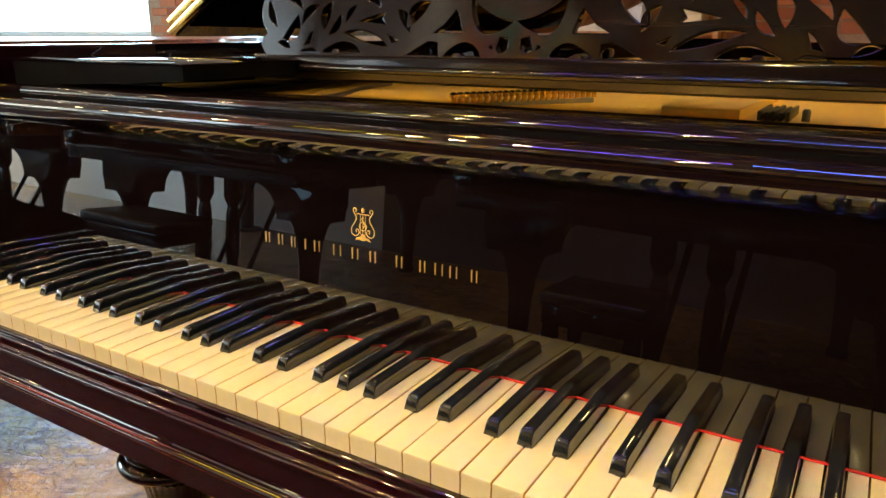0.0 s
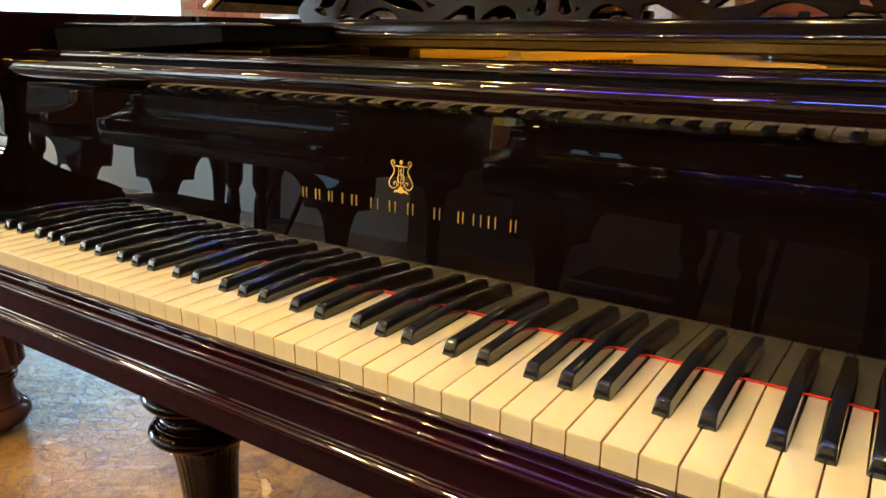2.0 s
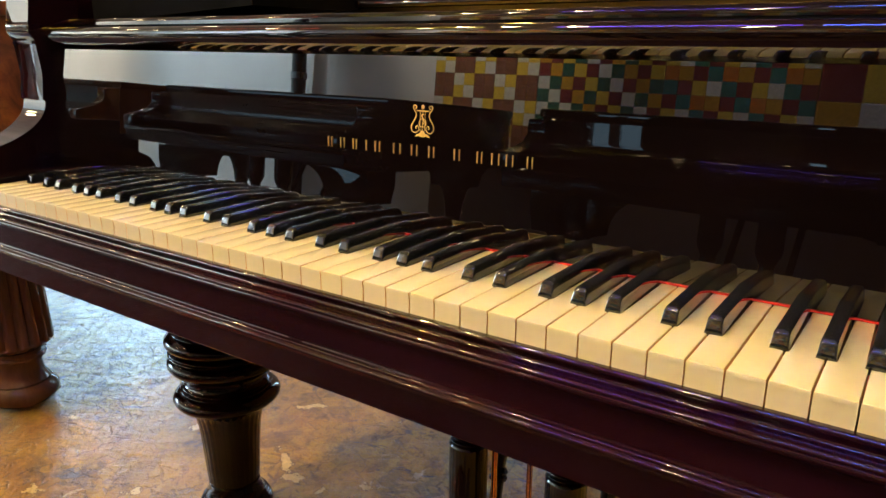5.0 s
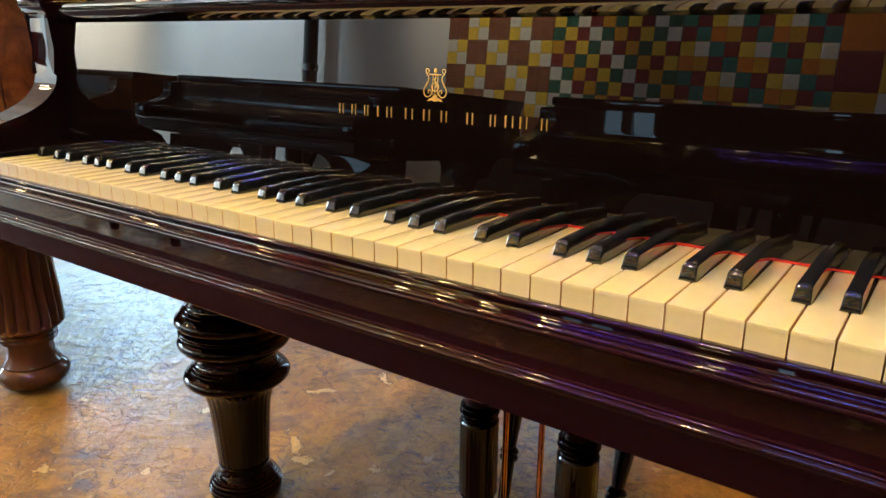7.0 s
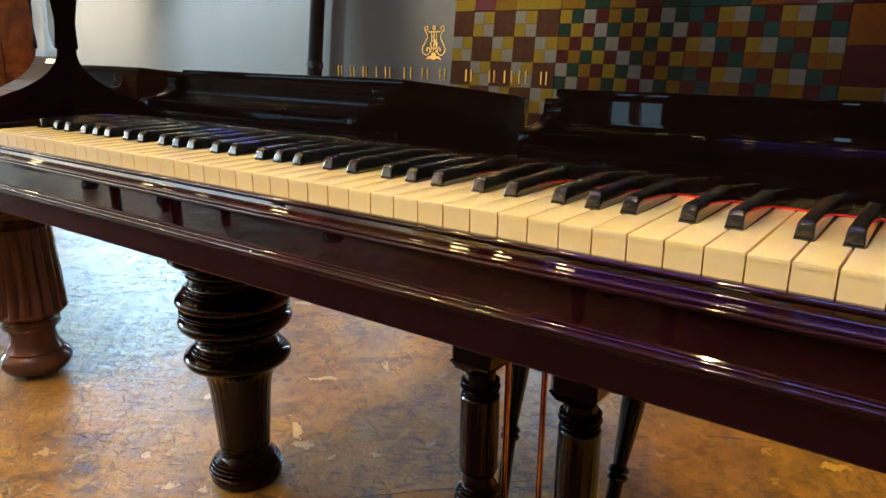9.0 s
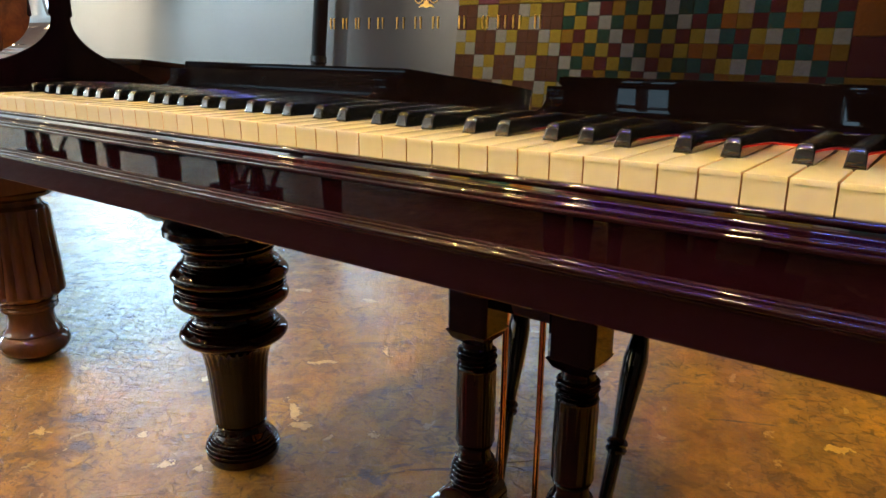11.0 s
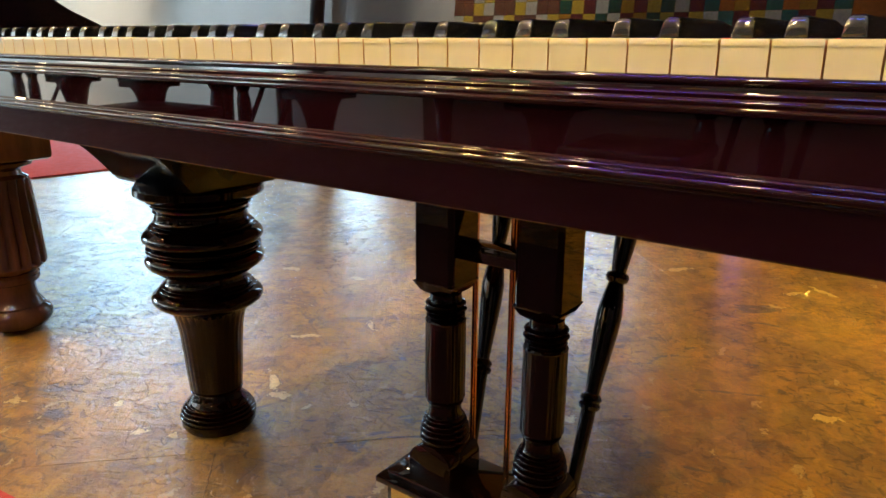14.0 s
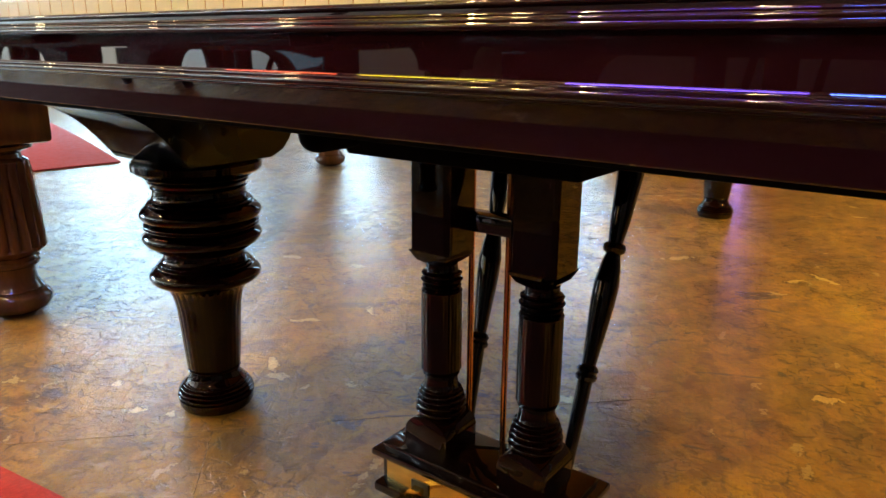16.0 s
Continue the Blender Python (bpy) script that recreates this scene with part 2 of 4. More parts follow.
        base = mix(t, math_node(t, "MULTIPLY", mask, a), base, tone)
        dents = math_node(t, "MAXIMUM", dents, math_node(t, "MULTIPLY", edge, 0.5))
    t.links.new(base, b.inputs["Base Color"])
    r = tex(t, co, 14, 5, 0.7, 0.8)
    t.links.new(ramp(t, r, [(0.3, (0.36,) * 3), (0.75, (0.52,) * 3)]), b.inputs["Roughness"])
    b.inputs["Specular IOR Level"].default_value = 0.2
    b.inputs["Coat Weight"].default_value, b.inputs["Coat Roughness"].default_value = 1.0, 0.07
    weave = math_node(t, "ADD", tex(t, world_coords(t, (0.3, 1.6, 1), 0.5), 60, 6, 0.75, 1.2), tex(t, world_coords(t, (0.3, 1.6, 1), 2.2), 48, 6, 0.75, 1.2))
    wave = tex(t, co, 11, 3, 0.5, 0.4)
    broad = math_node(t, "ADD", tex(t, world_coords(t, (0.30, 1.3, 1), 0.9), 24, 4, 0.6, 0.6), tex(t, world_coords(t, (0.30, 1.3, 1), 2.6), 20, 4, 0.6, 0.6))
    h = math_node(t, "ADD", math_node(t, "MULTIPLY", height, 0.35), math_node(t, "MULTIPLY", weave, 0.34))
    h = math_node(t, "ADD", h, math_node(t, "ADD", math_node(t, "MULTIPLY", wave, 0.35), math_node(t, "MULTIPLY", broad, 1.3)))
    h = math_node(t, "SUBTRACT", h, math_node(t, "MULTIPLY", dents, 2.2))
    n = t.nodes.new("ShaderNodeBump")
    n.inputs["Strength"].default_value, n.inputs["Distance"].default_value = 0.5, 0.005
    t.links.new(h, n.inputs["Height"])
    t.links.new(n.outputs[0], b.inputs["Normal"])
    t.links.new(n.outputs[0], b.inputs["Coat Normal"])
    return m


FLOOR = floor_material()


def burl_material():
    m, t, b = nodes_of("burl_walnut_veneer")
    f = tex(t, coords(t), 9, 7, 0.65, 2.5)
    t.links.new(ramp(t, f, [(0.3, (0.05, 0.014, 0.006)), (0.5, (0.24, 0.075, 0.02)), (0.7, (0.42, 0.15, 0.035))]), b.inputs["Base Color"])
    b.inputs["Roughness"].default_value = 0.3
    b.inputs["Coat Weight"].default_value, b.inputs["Coat Roughness"].default_value = 0.6, 0.08
    return m


BURL = burl_material()


def brick_material():
    m, t, b = nodes_of("red_brick")
    info = t.nodes.new("ShaderNodeObjectInfo")
    f = tex(t, coords(t), 40, 6)
    a = ramp(t, info.outputs["Random"], [(0.0, (0.30, 0.09, 0.045)), (0.5, (0.42, 0.14, 0.07)), (1.0, (0.5, 0.2, 0.1))])
    t.links.new(mix(t, ramp(t, f, [(0.4, (0, 0, 0)), (0.8, (0.5, 0.5, 0.5))]), a, (0.25, 0.1, 0.06)), b.inputs["Base Color"])
    b.inputs["Roughness"].default_value = 0.85
    bump(t, b, f, 0.5, 0.004)
    return m


BRICK = brick_material()

# ---- mesh helpers ----


def put(name, bm, material, sharp=35):
    me = bpy.data.meshes.new(name)
    bmesh.ops.recalc_face_normals(bm, faces=bm.faces)
    bm.to_mesh(me)
    bm.free()
    for m in material if isinstance(material, (list, tuple)) else (material,):
        me.materials.append(m)
    me.polygons.foreach_set("use_smooth", [True] * len(me.polygons))
    me.set_sharp_from_angle(angle=radians(sharp))
    return me


def part(name, bm, material, parent=None, label="", sharp=35):
    """One mesh object under a thing or a part."""
    me = bm if isinstance(bm, bpy.types.Mesh) else put(name, bm, material, sharp)
    ob = new(name, me)
    ob.parent = parent
    return tagged(ob, label)


def thing(name, label, category, group="", m=None, kind=""):
    ob = new(name)
    ob.empty_display_size = 0.1
    if m:
        ob.matrix_world = m
    return tagged(ob, label, category, group, kind)


def box(x0, x1, y0, y1, z0, z1, bevel=0.0, seg=2, bm=None):
    own = bm is None
    bm = bm or bmesh.new()
    r = bmesh.ops.create_cube(bm, size=1, matrix=Matrix.LocRotScale(((x0 + x1) / 2, (y0 + y1) / 2, (z0 + z1) / 2), None, (x1 - x0, y1 - y0, z1 - z0)))
    if bevel and own:
        bmesh.ops.bevel(bm, geom=bm.edges[:], offset=bevel, segments=seg, profile=0.5, affect="EDGES", clamp_overlap=True)
    return bm


def prism(points, axis, a, b, bevel=0.0, seg=2):
    """A closed outline pushed from a to b along an axis ("x": points are y, z; "y": x, z; "z": x, y)."""
    bm = bmesh.new()

    def at(p, d):
        return {"x": (d, p[0], p[1]), "y": (p[0], d, p[1]), "z": (p[0], p[1], d)}[axis]

    lo = [bm.verts.new(at(p, a)) for p in points]
    hi = [bm.verts.new(at(p, b)) for p in points]
    n = len(points)
    for i in range(n):
        bm.faces.new((lo[i], lo[(i + 1) % n], hi[(i + 1) % n], hi[i]))
    caps = [bm.faces.new(lo), bm.faces.new(hi)]
    if bevel:
        es = {e for f in caps for e in f.edges}
        bmesh.ops.bevel(bm, geom=list(es), offset=bevel, segments=seg, profile=0.5, affect="EDGES", clamp_overlap=True)
    return bm


def smooth(points, steps=6, closed=False):
    """Catmull-Rom through the points."""
    out, n = [], len(points)
    for i in range(n if closed else n - 1):
        p = [Vector(points[(i + k) % n] if closed else points[min(n - 1, max(0, i + k))]) for k in (-1, 0, 1, 2)]
        for s in range(steps):
            u = s / steps
            out.append(tuple(0.5 * (2 * p[1] + (p[2] - p[0]) * u + (2 * p[0] - 5 * p[1] + 4 * p[2] - p[3]) * u * u + (3 * p[1] - p[0] - 3 * p[2] + p[3]) * u ** 3)))
    if not closed:
        out.append(tuple(points[-1]))
    return out


def arc(cx, cy, r, a0, a1, n=8, ry=None):
    return [(cx + r * math.cos(radians(a0 + (a1 - a0) * i / n)), cy + (ry or r) * math.sin(radians(a0 + (a1 - a0) * i / n))) for i in range(n + 1)]


def lathe(profile, seg=48, flutes=0, span=(0, 0), depth=0.0, m=None):
    """A turned form about z; between the two heights of span its skin is fluted."""
    bm = bmesh.new()
    rings = []
    for r, z in profile:
        ring = []
        for i in range(seg):
            a = 2 * math.pi * i / seg
            k = 1.0
            if flutes and span[0] <= z <= span[1]:
                k = 1 - depth * (1 - abs(math.sin(a * flutes / 2)))
            ring.append(bm.verts.new((r * k * math.cos(a), r * k * math.sin(a), z)))
        rings.append(ring)
    for lo, hi in zip(rings, rings[1:]):
        for i in range(seg):
            bm.faces.new((lo[i], lo[(i + 1) % seg], hi[(i + 1) % seg], hi[i]))
    bm.faces.new(rings[0])
    bm.faces.new(rings[-1])
    if m:
        bmesh.ops.transform(bm, matrix=m, verts=bm.verts)
    return bm


def rod(a, b, r0, r1=None, seg=16, profile=None):
    """A round bar from a to b; profile: (share of the way, radius)."""
    a, b = Vector(a), Vector(b)
    d = b - a
    prof = [(r, s * d.length) for s, r in profile] if profile else [(r0, 0), (r1 or r0, d.length)]
    return lathe(prof, seg, m=Matrix.Translation(a) @ d.to_track_quat("Z", "Y").to_matrix().to_4x4())


def tube(points, r, seg=6):
    """A round wire along a line of points."""
    bm = bmesh.new()
    rings = []
    for i, p in enumerate(points):
        p = Vector(p)
        d = (Vector(points[min(i + 1, len(points) - 1)]) - Vector(points[max(i - 1, 0)])).normalized()
        q = d.to_track_quat("Z", "Y").to_matrix()
        rr = r[i] if isinstance(r, (list, tuple)) else r
        rings.append([bm.verts.new(p + q @ Vector((rr * math.cos(2 * math.pi * k / seg), rr * math.sin(2 * math.pi * k / seg), 0))) for k in range(seg)])
    for lo, hi in zip(rings, rings[1:]):
        for k in range(seg):
            bm.faces.new((lo[k], lo[(k + 1) % seg], hi[(k + 1) % seg], hi[k]))
    bm.faces.new(rings[0])
    bm.faces.new(rings[-1])
    return bm


def join(*bms):
    out = bmesh.new()
    for b in bms:
        me = bpy.data.meshes.new("tmp")
        b.to_mesh(me)
        b.free()
        out.from_mesh(me)
        bpy.data.meshes.remove(me)
    return out


# ---- the room ----
X0, X1, Y0, Y1 = -9.5, 4.6, -3.1, 4.2

fl = part("floor", box(X0 - 0.2, X1 + 0.2, Y0 - 0.2, Y1 + 0.2, -0.12, -0.012), HOUSING)
sheet = put("floor_board", box(0, 2.4992, 0, 1.2492, -0.012, 0, 0.0003, 1), FLOOR)
lay = pose(0.093, 0.284, 0, 0, 0, 46)
for fj in range(-9, 9):
    for fi in range(-5, 6):
        at = lay @ Vector((2.5 * fi - (0 if fj % 2 else 1.25), 1.25 * fj + 0.0, 0))
        mid = lay @ Vector((2.5 * fi + 1.25 - (0 if fj % 2 else 1.25), 1.25 * fj + 0.62, 0))
        if X0 - 1.2 < mid.x < X1 + 1.2 and Y0 - 1.2 < mid.y < Y1 + 1.2:
            turn = Matrix.Translation(at) @ lay.to_3x3().to_4x4()
            corners = [turn @ Vector((a, b, 0)) for a in (0, 2.4988) for b in (0, 1.2488)]
            if all(X0 < c.x < X1 and Y0 < c.y < Y1 for c in corners):
                fo = part("floor_board", sheet, None, fl)
            else:
                cut = bmesh.new()
                cut.from_mesh(sheet)
                for co, no in (((X0, 0, 0), (-1, 0, 0)), ((X1, 0, 0), (1, 0, 0)), ((0, Y0, 0), (0, -1, 0)), ((0, Y1, 0), (0, 1, 0))):
                    inv = turn.inverted()
                    bmesh.ops.bisect_plane(cut, geom=cut.verts[:] + cut.edges[:] + cut.faces[:], plane_co=inv @ Vector(co), plane_no=inv.to_3x3() @ Vector(no), clear_outer=True)
                if not cut.faces:
                    cut.free()
                    continue
                fo = part("floor_board", cut, FLOOR, fl)
            fo.matrix_local = turn
tagged(fl, "polished mottled orange and brown floor with pale chips", "floor", kind="structure")
ce = part("ceiling", box(X0 - 0.2, X1 + 0.2, Y0 - 0.2, Y1 + 0.2, CEIL, CEIL + 0.1), CEILING)
tagged(ce, "dark painted ceiling with spot lamps", "ceiling", kind="structure")

WINDOWS = [(-9.2, -4.95, 0.93, 2.55), (-4.05, -3.15, 0.35, 2.55), (-1.32, -1.02, 0.35, 2.55)]


def back_wall():
    """Brick wall with three openings that go through it."""
    xs = sorted({X0, X1, *[w[0] for w in WINDOWS], *[w[1] for w in WINDOWS]})
    bm = bmesh.new()
    for a, b in zip(xs, xs[1:]):
        w = next((w for w in WINDOWS if w[0] == a), None)
        if w:
            box(a, b, Y1 + 0.012, Y1 + 0.3, 0, w[2], bm=bm)
            box(a, b, Y1 + 0.012, Y1 + 0.3, w[3], CEIL, bm=bm)
        else:
            box(a, b, Y1 + 0.012, Y1 + 0.3, 0, CEIL, bm=bm)
    return bm


wb = tagged(part("wall_north", back_wall(), MORTAR), "red brick wall pierced by bright windows", "wall", kind="structure")
tagged(part("wall_south_1", box(X0, -1.66, Y0 - 0.2, Y0, 0, CEIL), WALL), "plain light grey plaster wall hung with quilts", "wall", kind="structure")
# Right stretch of the south wall, its dimness put into a darker brown.
tagged(part("wall_south_2", box(-1.66, X1, Y0 - 0.2, Y0, 0, CEIL), DARKWALL), "dark brown stretch of wall, dimness put into its colour, hung with quilts", "wall", kind="structure")
# Unseen west opening, its glow and lamp added to brighten the south wall.
SIDE = (-2.6, -0.4, 1.4, 2.85)
wm = bmesh.new()
box(X0 - 0.2, X0, Y0, SIDE[0], 0, CEIL, bm=wm)
box(X0 - 0.2, X0, SIDE[1], Y1, 0, CEIL, bm=wm)
box(X0 - 0.2, X0, SIDE[0], SIDE[1], 0, SIDE[2], bm=wm)
box(X0 - 0.2, X0, SIDE[0], SIDE[1], SIDE[3], CEIL, bm=wm)
tagged(part("wall_west", wm, WALL), "plain light grey plaster wall with one unseen opening added for daylight", "wall", kind="structure")
tagged(part("backdrop", box(X0 - 1.65, X0 - 1.6, -6, 6, -1, 5), DAY), "bright overcast daylight outside", "backdrop", kind="structure")
area("window_light", look((X0 - 0.05, (SIDE[0] + SIDE[1]) / 2, 1.65), (0, -1.6, 1.2)), SIDE[1] - SIDE[0] - 0.1, SIDE[3] - SIDE[2] - 0.1, 450, (0.62, 0.85, 1.0))
tagged(part("wall_east", box(X1, X1 + 0.2, Y0, Y1, 0, CEIL), DARKWALL), "plain dark painted wall", "wall", kind="structure")
bd = part("backdrop", box(X0 - 4, X1 + 4, Y1 + 1.6, Y1 + 1.65, -1, 5), DAY)
tagged(bd, "bright overcast daylight seen through the windows", "backdrop", kind="structure")


def window(i, x0, x1, z0, z1):
    win = thing("window_%d" % i, "white painted window with bright daylight behind it", "window", kind="structure")
    f = 0.06
    y0, y1 = Y1 + 0.12, Y1 + 0.18
    for n, q in (("window_frame", (x0, x0 + f, z0, z1)), ("window_frame", (x1 - f, x1, z0, z1)), ("window_frame", (x0 + f, x1 - f, z0, z0 + f)), ("window_frame", (x0 + f, x1 - f, z1 - f, z1))):
        part(n, box(q[0], q[1], y0, y1, q[2], q[3], 0.006), FRAME, win)
    if i == 2:
        part("mullion", box((x0 + x1) / 2 - 0.07, (x0 + x1) / 2 + 0.07, y0 - 0.01, y1 + 0.01, z0 + f, z1 - f, 0.006), FRAME, win)
    if i > 1:
        for k in (1, 2):
            zk = z0 + (z1 - z0) * k / 3
            part("glazing_bar", box(x0 + f, x1 - f, y0 + 0.01, y1 - 0.01, zk - 0.03, zk + 0.03, 0.004), FRAME, win)
    part("window_sill", box(x0 - 0.05, x1 + 0.05, Y1 - 0.05, Y1 + 0.12, z0 - 0.04, z0, 0.006), WALNUT, win)
    return win


for i, w in enumerate(WINDOWS):
    window(i + 1, *w)
    area("window_light", look(((w[0] + w[1]) / 2, Y1 + 0.22, (w[2] + w[3]) / 2), ((w[0] + w[1]) / 2, 0, (w[2] + w[3]) / 2 - 0.6)), w[1] - w[0] - 0.15, w[3] - w[2] - 0.15, (31, 36, 42)[i] * (w[1] - w[0]) * (w[3] - w[2]), (0.44, 0.75, 1.0))

# ---- ceiling lamps ----


def spot_housing(x, y, glass=BULB):
    la = thing("ceiling_spot", "small black cylindrical ceiling spot, inferred from its light or added as fill, switched on, warm", "lamp", "ceiling spots", pose(x, y, CEIL))
    part("housing", lathe([(0.03, 0), (0.03, -0.03), (0.048, -0.035), (0.05, -0.120), (0.049, -0.122), (0.044, -0.119), (0.040, -0.116)], 24), HOUSING, la)
    part("lens", lathe([(0.044, -0.1195), (0.044, -0.130), (0.040, -0.143), (0.029, -0.154), (0.014, -0.160), (0.004, -0.161)], 20), glass, la)
    return la


# The added key and wall lamps get housings as well.
for sx, sy, *_ in SPOTS:
    spot_housing(sx, sy)
for sx, sy in ((-2.78, -1.0), (-5.6, 1.2), (-4.0, 1.8), (-2.6, 1.3), (-1.6, 2.6), (-0.4, 3.3), (0.9, 3.4), (-3.4, 3.2), (3.6, 0.2), (-5.8, -1.4)):
    spot_housing(sx, sy, DIM)


def led_strip(x0, x1, colour, power, word, w=0.03):
    la = thing("led_strip", "thin %s LED strip in a black channel under the ceiling" % word, "lamp", "coloured strips", pose(0, -1.16, CEIL - 0.07))
    part("channel", box(x0, x1, -w - 0.01, w + 0.01, 0.01, 0.05, 0.003), HOUSING, la)
    for k in (x0 + 0.05, x1 - 0.05):
        part("hanger", box(k - 0.004, k + 0.004, -0.004, 0.004, 0.05, 0.07), HOUSING, la)
    part("diffuser", box(x0 + 0.01, x1 - 0.01, -w, w, 0.002, 0.01), glow(word + "_led", colour, power), la)


led_strip(-2.85, -1.85, (1.0, 0.1, 0.03), 26, "red", 0.03)
led_strip(-1.7, -0.8, (1.0, 0.75, 0.02), 24, "yellow", 0.03)
led_strip(-0.45, 0.55, (0.22, 0.1, 1.0), 66, "violet", 0.03)
led_strip(0.6, 1.15, (0.1, 0.2, 1.0), 125, "blue", 0.03)
led_strip(1.2, 1.6, (0.35, 0.7, 1.0), 105, "pale blue", 0.03)
tube_lamp = thing("light_tube", "upright violet LED tube standing by the brick wall", "lamp", m=pose(0.02, 3.76, 0))
part("foot_plate", lathe([(0.07, 0), (0.07, 0.012), (0.02, 0.018)], 24), HOUSING, tube_lamp)
part("diffuser", lathe([(0.02, 0.0185), (0.02, 0.62), (0.012, 0.63)], 16), glow("violet_tube", (0.35, 0.2, 1.0), 4), tube_lamp)

# ---- the grand piano with the open keyboard ----
P = 0.0235            # pitch of the white keys
ZK = 0.693            # top of the white keys
MID = 26 * P
LEFT, RIGHT = -0.112, 52 * P + 0.112

piano = thing("grand_piano", "dark maroon lacquered concert grand, keyboard open, lid raised, carved music desk", "piano")
OFF = {"AB": 0.0034, "CD": -0.0030, "DE": 0.0030, "FG": -0.0034, "GA": 0.0}
NOTE = "ABCDEFG"
SHARP_AT = {"A": "AB", "C": "CD", "D": "DE", "F": "FG", "G": "GA"}
HALF = 0.0068         # half the gap that a black key stands in


def sharp_x(i):
    """Middle of the black key above white key i, or None."""
    n = NOTE[i % 7]
    return (i + 1) * P + OFF[SHARP_AT[n]] if n in SHARP_AT and i < 51 else None


def white_key(i):
    """Plastic-topped wooden key, cut out for its black neighbours; x from the key's left joint."""
    g = 0.00055
    lx = g
    rx = P - g
    ls = sharp_x(i - 1) if i else None
    rs = sharp_x(i)
    nl = ls - i * P + HALF if ls is not None else lx
    nr = rs - i * P - HALF if rs is not None else rx
    head, tail, lip = 0.0505, 0.1365, 0.0034

    def outline(front):
        pts = [(lx, front), (rx, front)]
        if rs is not None:
            pts += [(rx, head), (nr, head)]
        pts.append((nr, tail))
        pts.append((nl, tail))
        if ls is not None:
            pts += [(nl, head), (lx, head)]
        return pts

    top = prism(outline(0.0), "z", -lip, 0.0)
    es = [e for e in top.edges if e.verts[0].co.z > -1e-5 and e.verts[1].co.z > -1e-5]
    bmesh.ops.bevel(top, geom=es, offset=0.0007, segments=2, profile=0.5, affect="EDGES", clamp_overlap=True)
    body = prism(outline(0.0004), "z", -0.024, -lip)
    bm = join(top, body)
    bm.normal_update()
    for f in bm.faces:
        c = f.calc_center_median()
        f.material_index = 1 if abs(f.normal.x) > 0.9 and c.z < -0.0005 else 0
    return put("white_key", bm, (IVORY, KEYWOOD), 30)


def black_key():
    """Ebony key: rounded top, sloping nose; x about its middle, y from the front of the white keys."""
    bm = bmesh.new()
    rings = []
    for y, h in ((0.0505, 0.0012), (0.0511, 0.0040), (0.0526, 0.0088), (0.0533, 0.0104), (0.0545, 0.0116), (0.0562, 0.0121), (0.0600, 0.0123), (0.1365, 0.0123)):
        w = 0.0059
        wt = w - 0.0010 * h / 0.0123
        r = min(0.0024, h * 0.4)
        pts = [(-w, -0.004), (-w, 0.0)]
        pts += [(-wt + r * (1 - math.cos(a)), h - r + r * math.sin(a)) for a in (0, 0.4, 0.8, 1.2, 1.57)]
        pts += [(-x, z) for x, z in reversed(pts)]
        rings.append([bm.verts.new((x, y, z)) for x, z in pts])
    n = len(rings[0])
    for lo, hi in zip(rings, rings[1:]):
        for j in range(n):
            bm.faces.new((lo[j], lo[(j + 1) % n], hi[(j + 1) % n], hi[j]))
    bm.faces.new(rings[0])
    bm.faces.new(rings[-1])
    return put("black_key", bm, SHARP, 32)


def keyboard():
    kb = new("keyboard")
    kb.parent = piano
    tagged(kb, "row of aged ivory white keys and ebony black keys")
    meshes = {}
    dips = random.Random(4)
    for i in range(52):
        sort = (NOTE[i % 7], i == 0, i == 51)
        if sort not in meshes:
            meshes[sort] = white_key(i)
        k = part("white_key", meshes[sort], None, kb)
        k.location = (i * P, 0, ZK + dips.uniform(-0.00025, 0.00025))
    bk = black_key()
    for i in range(52):
        x = sharp_x(i)
        if x is not None:
            k = part("black_key", bk, None, kb)
            k.location = (x, 0, ZK + dips.uniform(-0.0003, 0.0002))
    part("key_felt", box(-0.045, 52 * P + 0.045, 0.0, 0.14, ZK - 0.034, ZK - 0.027), FELT, kb)


keyboard()

# front rail below the keys: bead, cove, bead, flat, torus, flat
rail = [(0.03, 0.6755), (0.0012, 0.6755), (-0.0010, 0.6755)] + arc(-0.0030, 0.6730, 0.0027, 75, 250, 10)
rail += smooth([(-0.0042, 0.6694), (-0.0048, 0.6674), (-0.0060, 0.6662), (-0.0088, 0.6656), (-0.0112, 0.6655)], 4)
rail += arc(-0.0136, 0.6632, 0.0023, 85, 205, 10) + arc(-0.0146, 0.6600, 0.0027, 140, 275, 10)
rail += [(-0.0132, 0.6571), (-0.0128, 0.6308), (-0.0136, 0.6296)] + arc(-0.0158, 0.6281, 0.0017, 80, 200, 7) + arc(-0.0172, 0.6245, 0.0029, 130, 230, 10) + arc(-0.0158, 0.6208, 0.0017, 160, 280, 7)
rail += [(-0.0146, 0.6188), (-0.0094, 0.5895), (-0.0084, 0.5885), (0.03, 0.5885)]
part("key_slip", prism(rail, "x", LEFT, RIGHT, 0.001, 1), MAROON, piano, "moulded maroon front rail below the keys", 28)
part("keybed", box(LEFT + 0.004, RIGHT - 0.004, 0.03, 0.36, 0.578, 0.655, 0.003), MATT, piano)
part("keyframe", box(-0.046, 52 * P + 0.046, 0.0305, 0.155, 0.655, 0.6575), KEYWOOD, piano)

# fallboard: leaning panel, red felt, nosing
LEAN_Y = 0.0594


def fy(z):
    return 0.137 + (z - ZK) * LEAN_Y


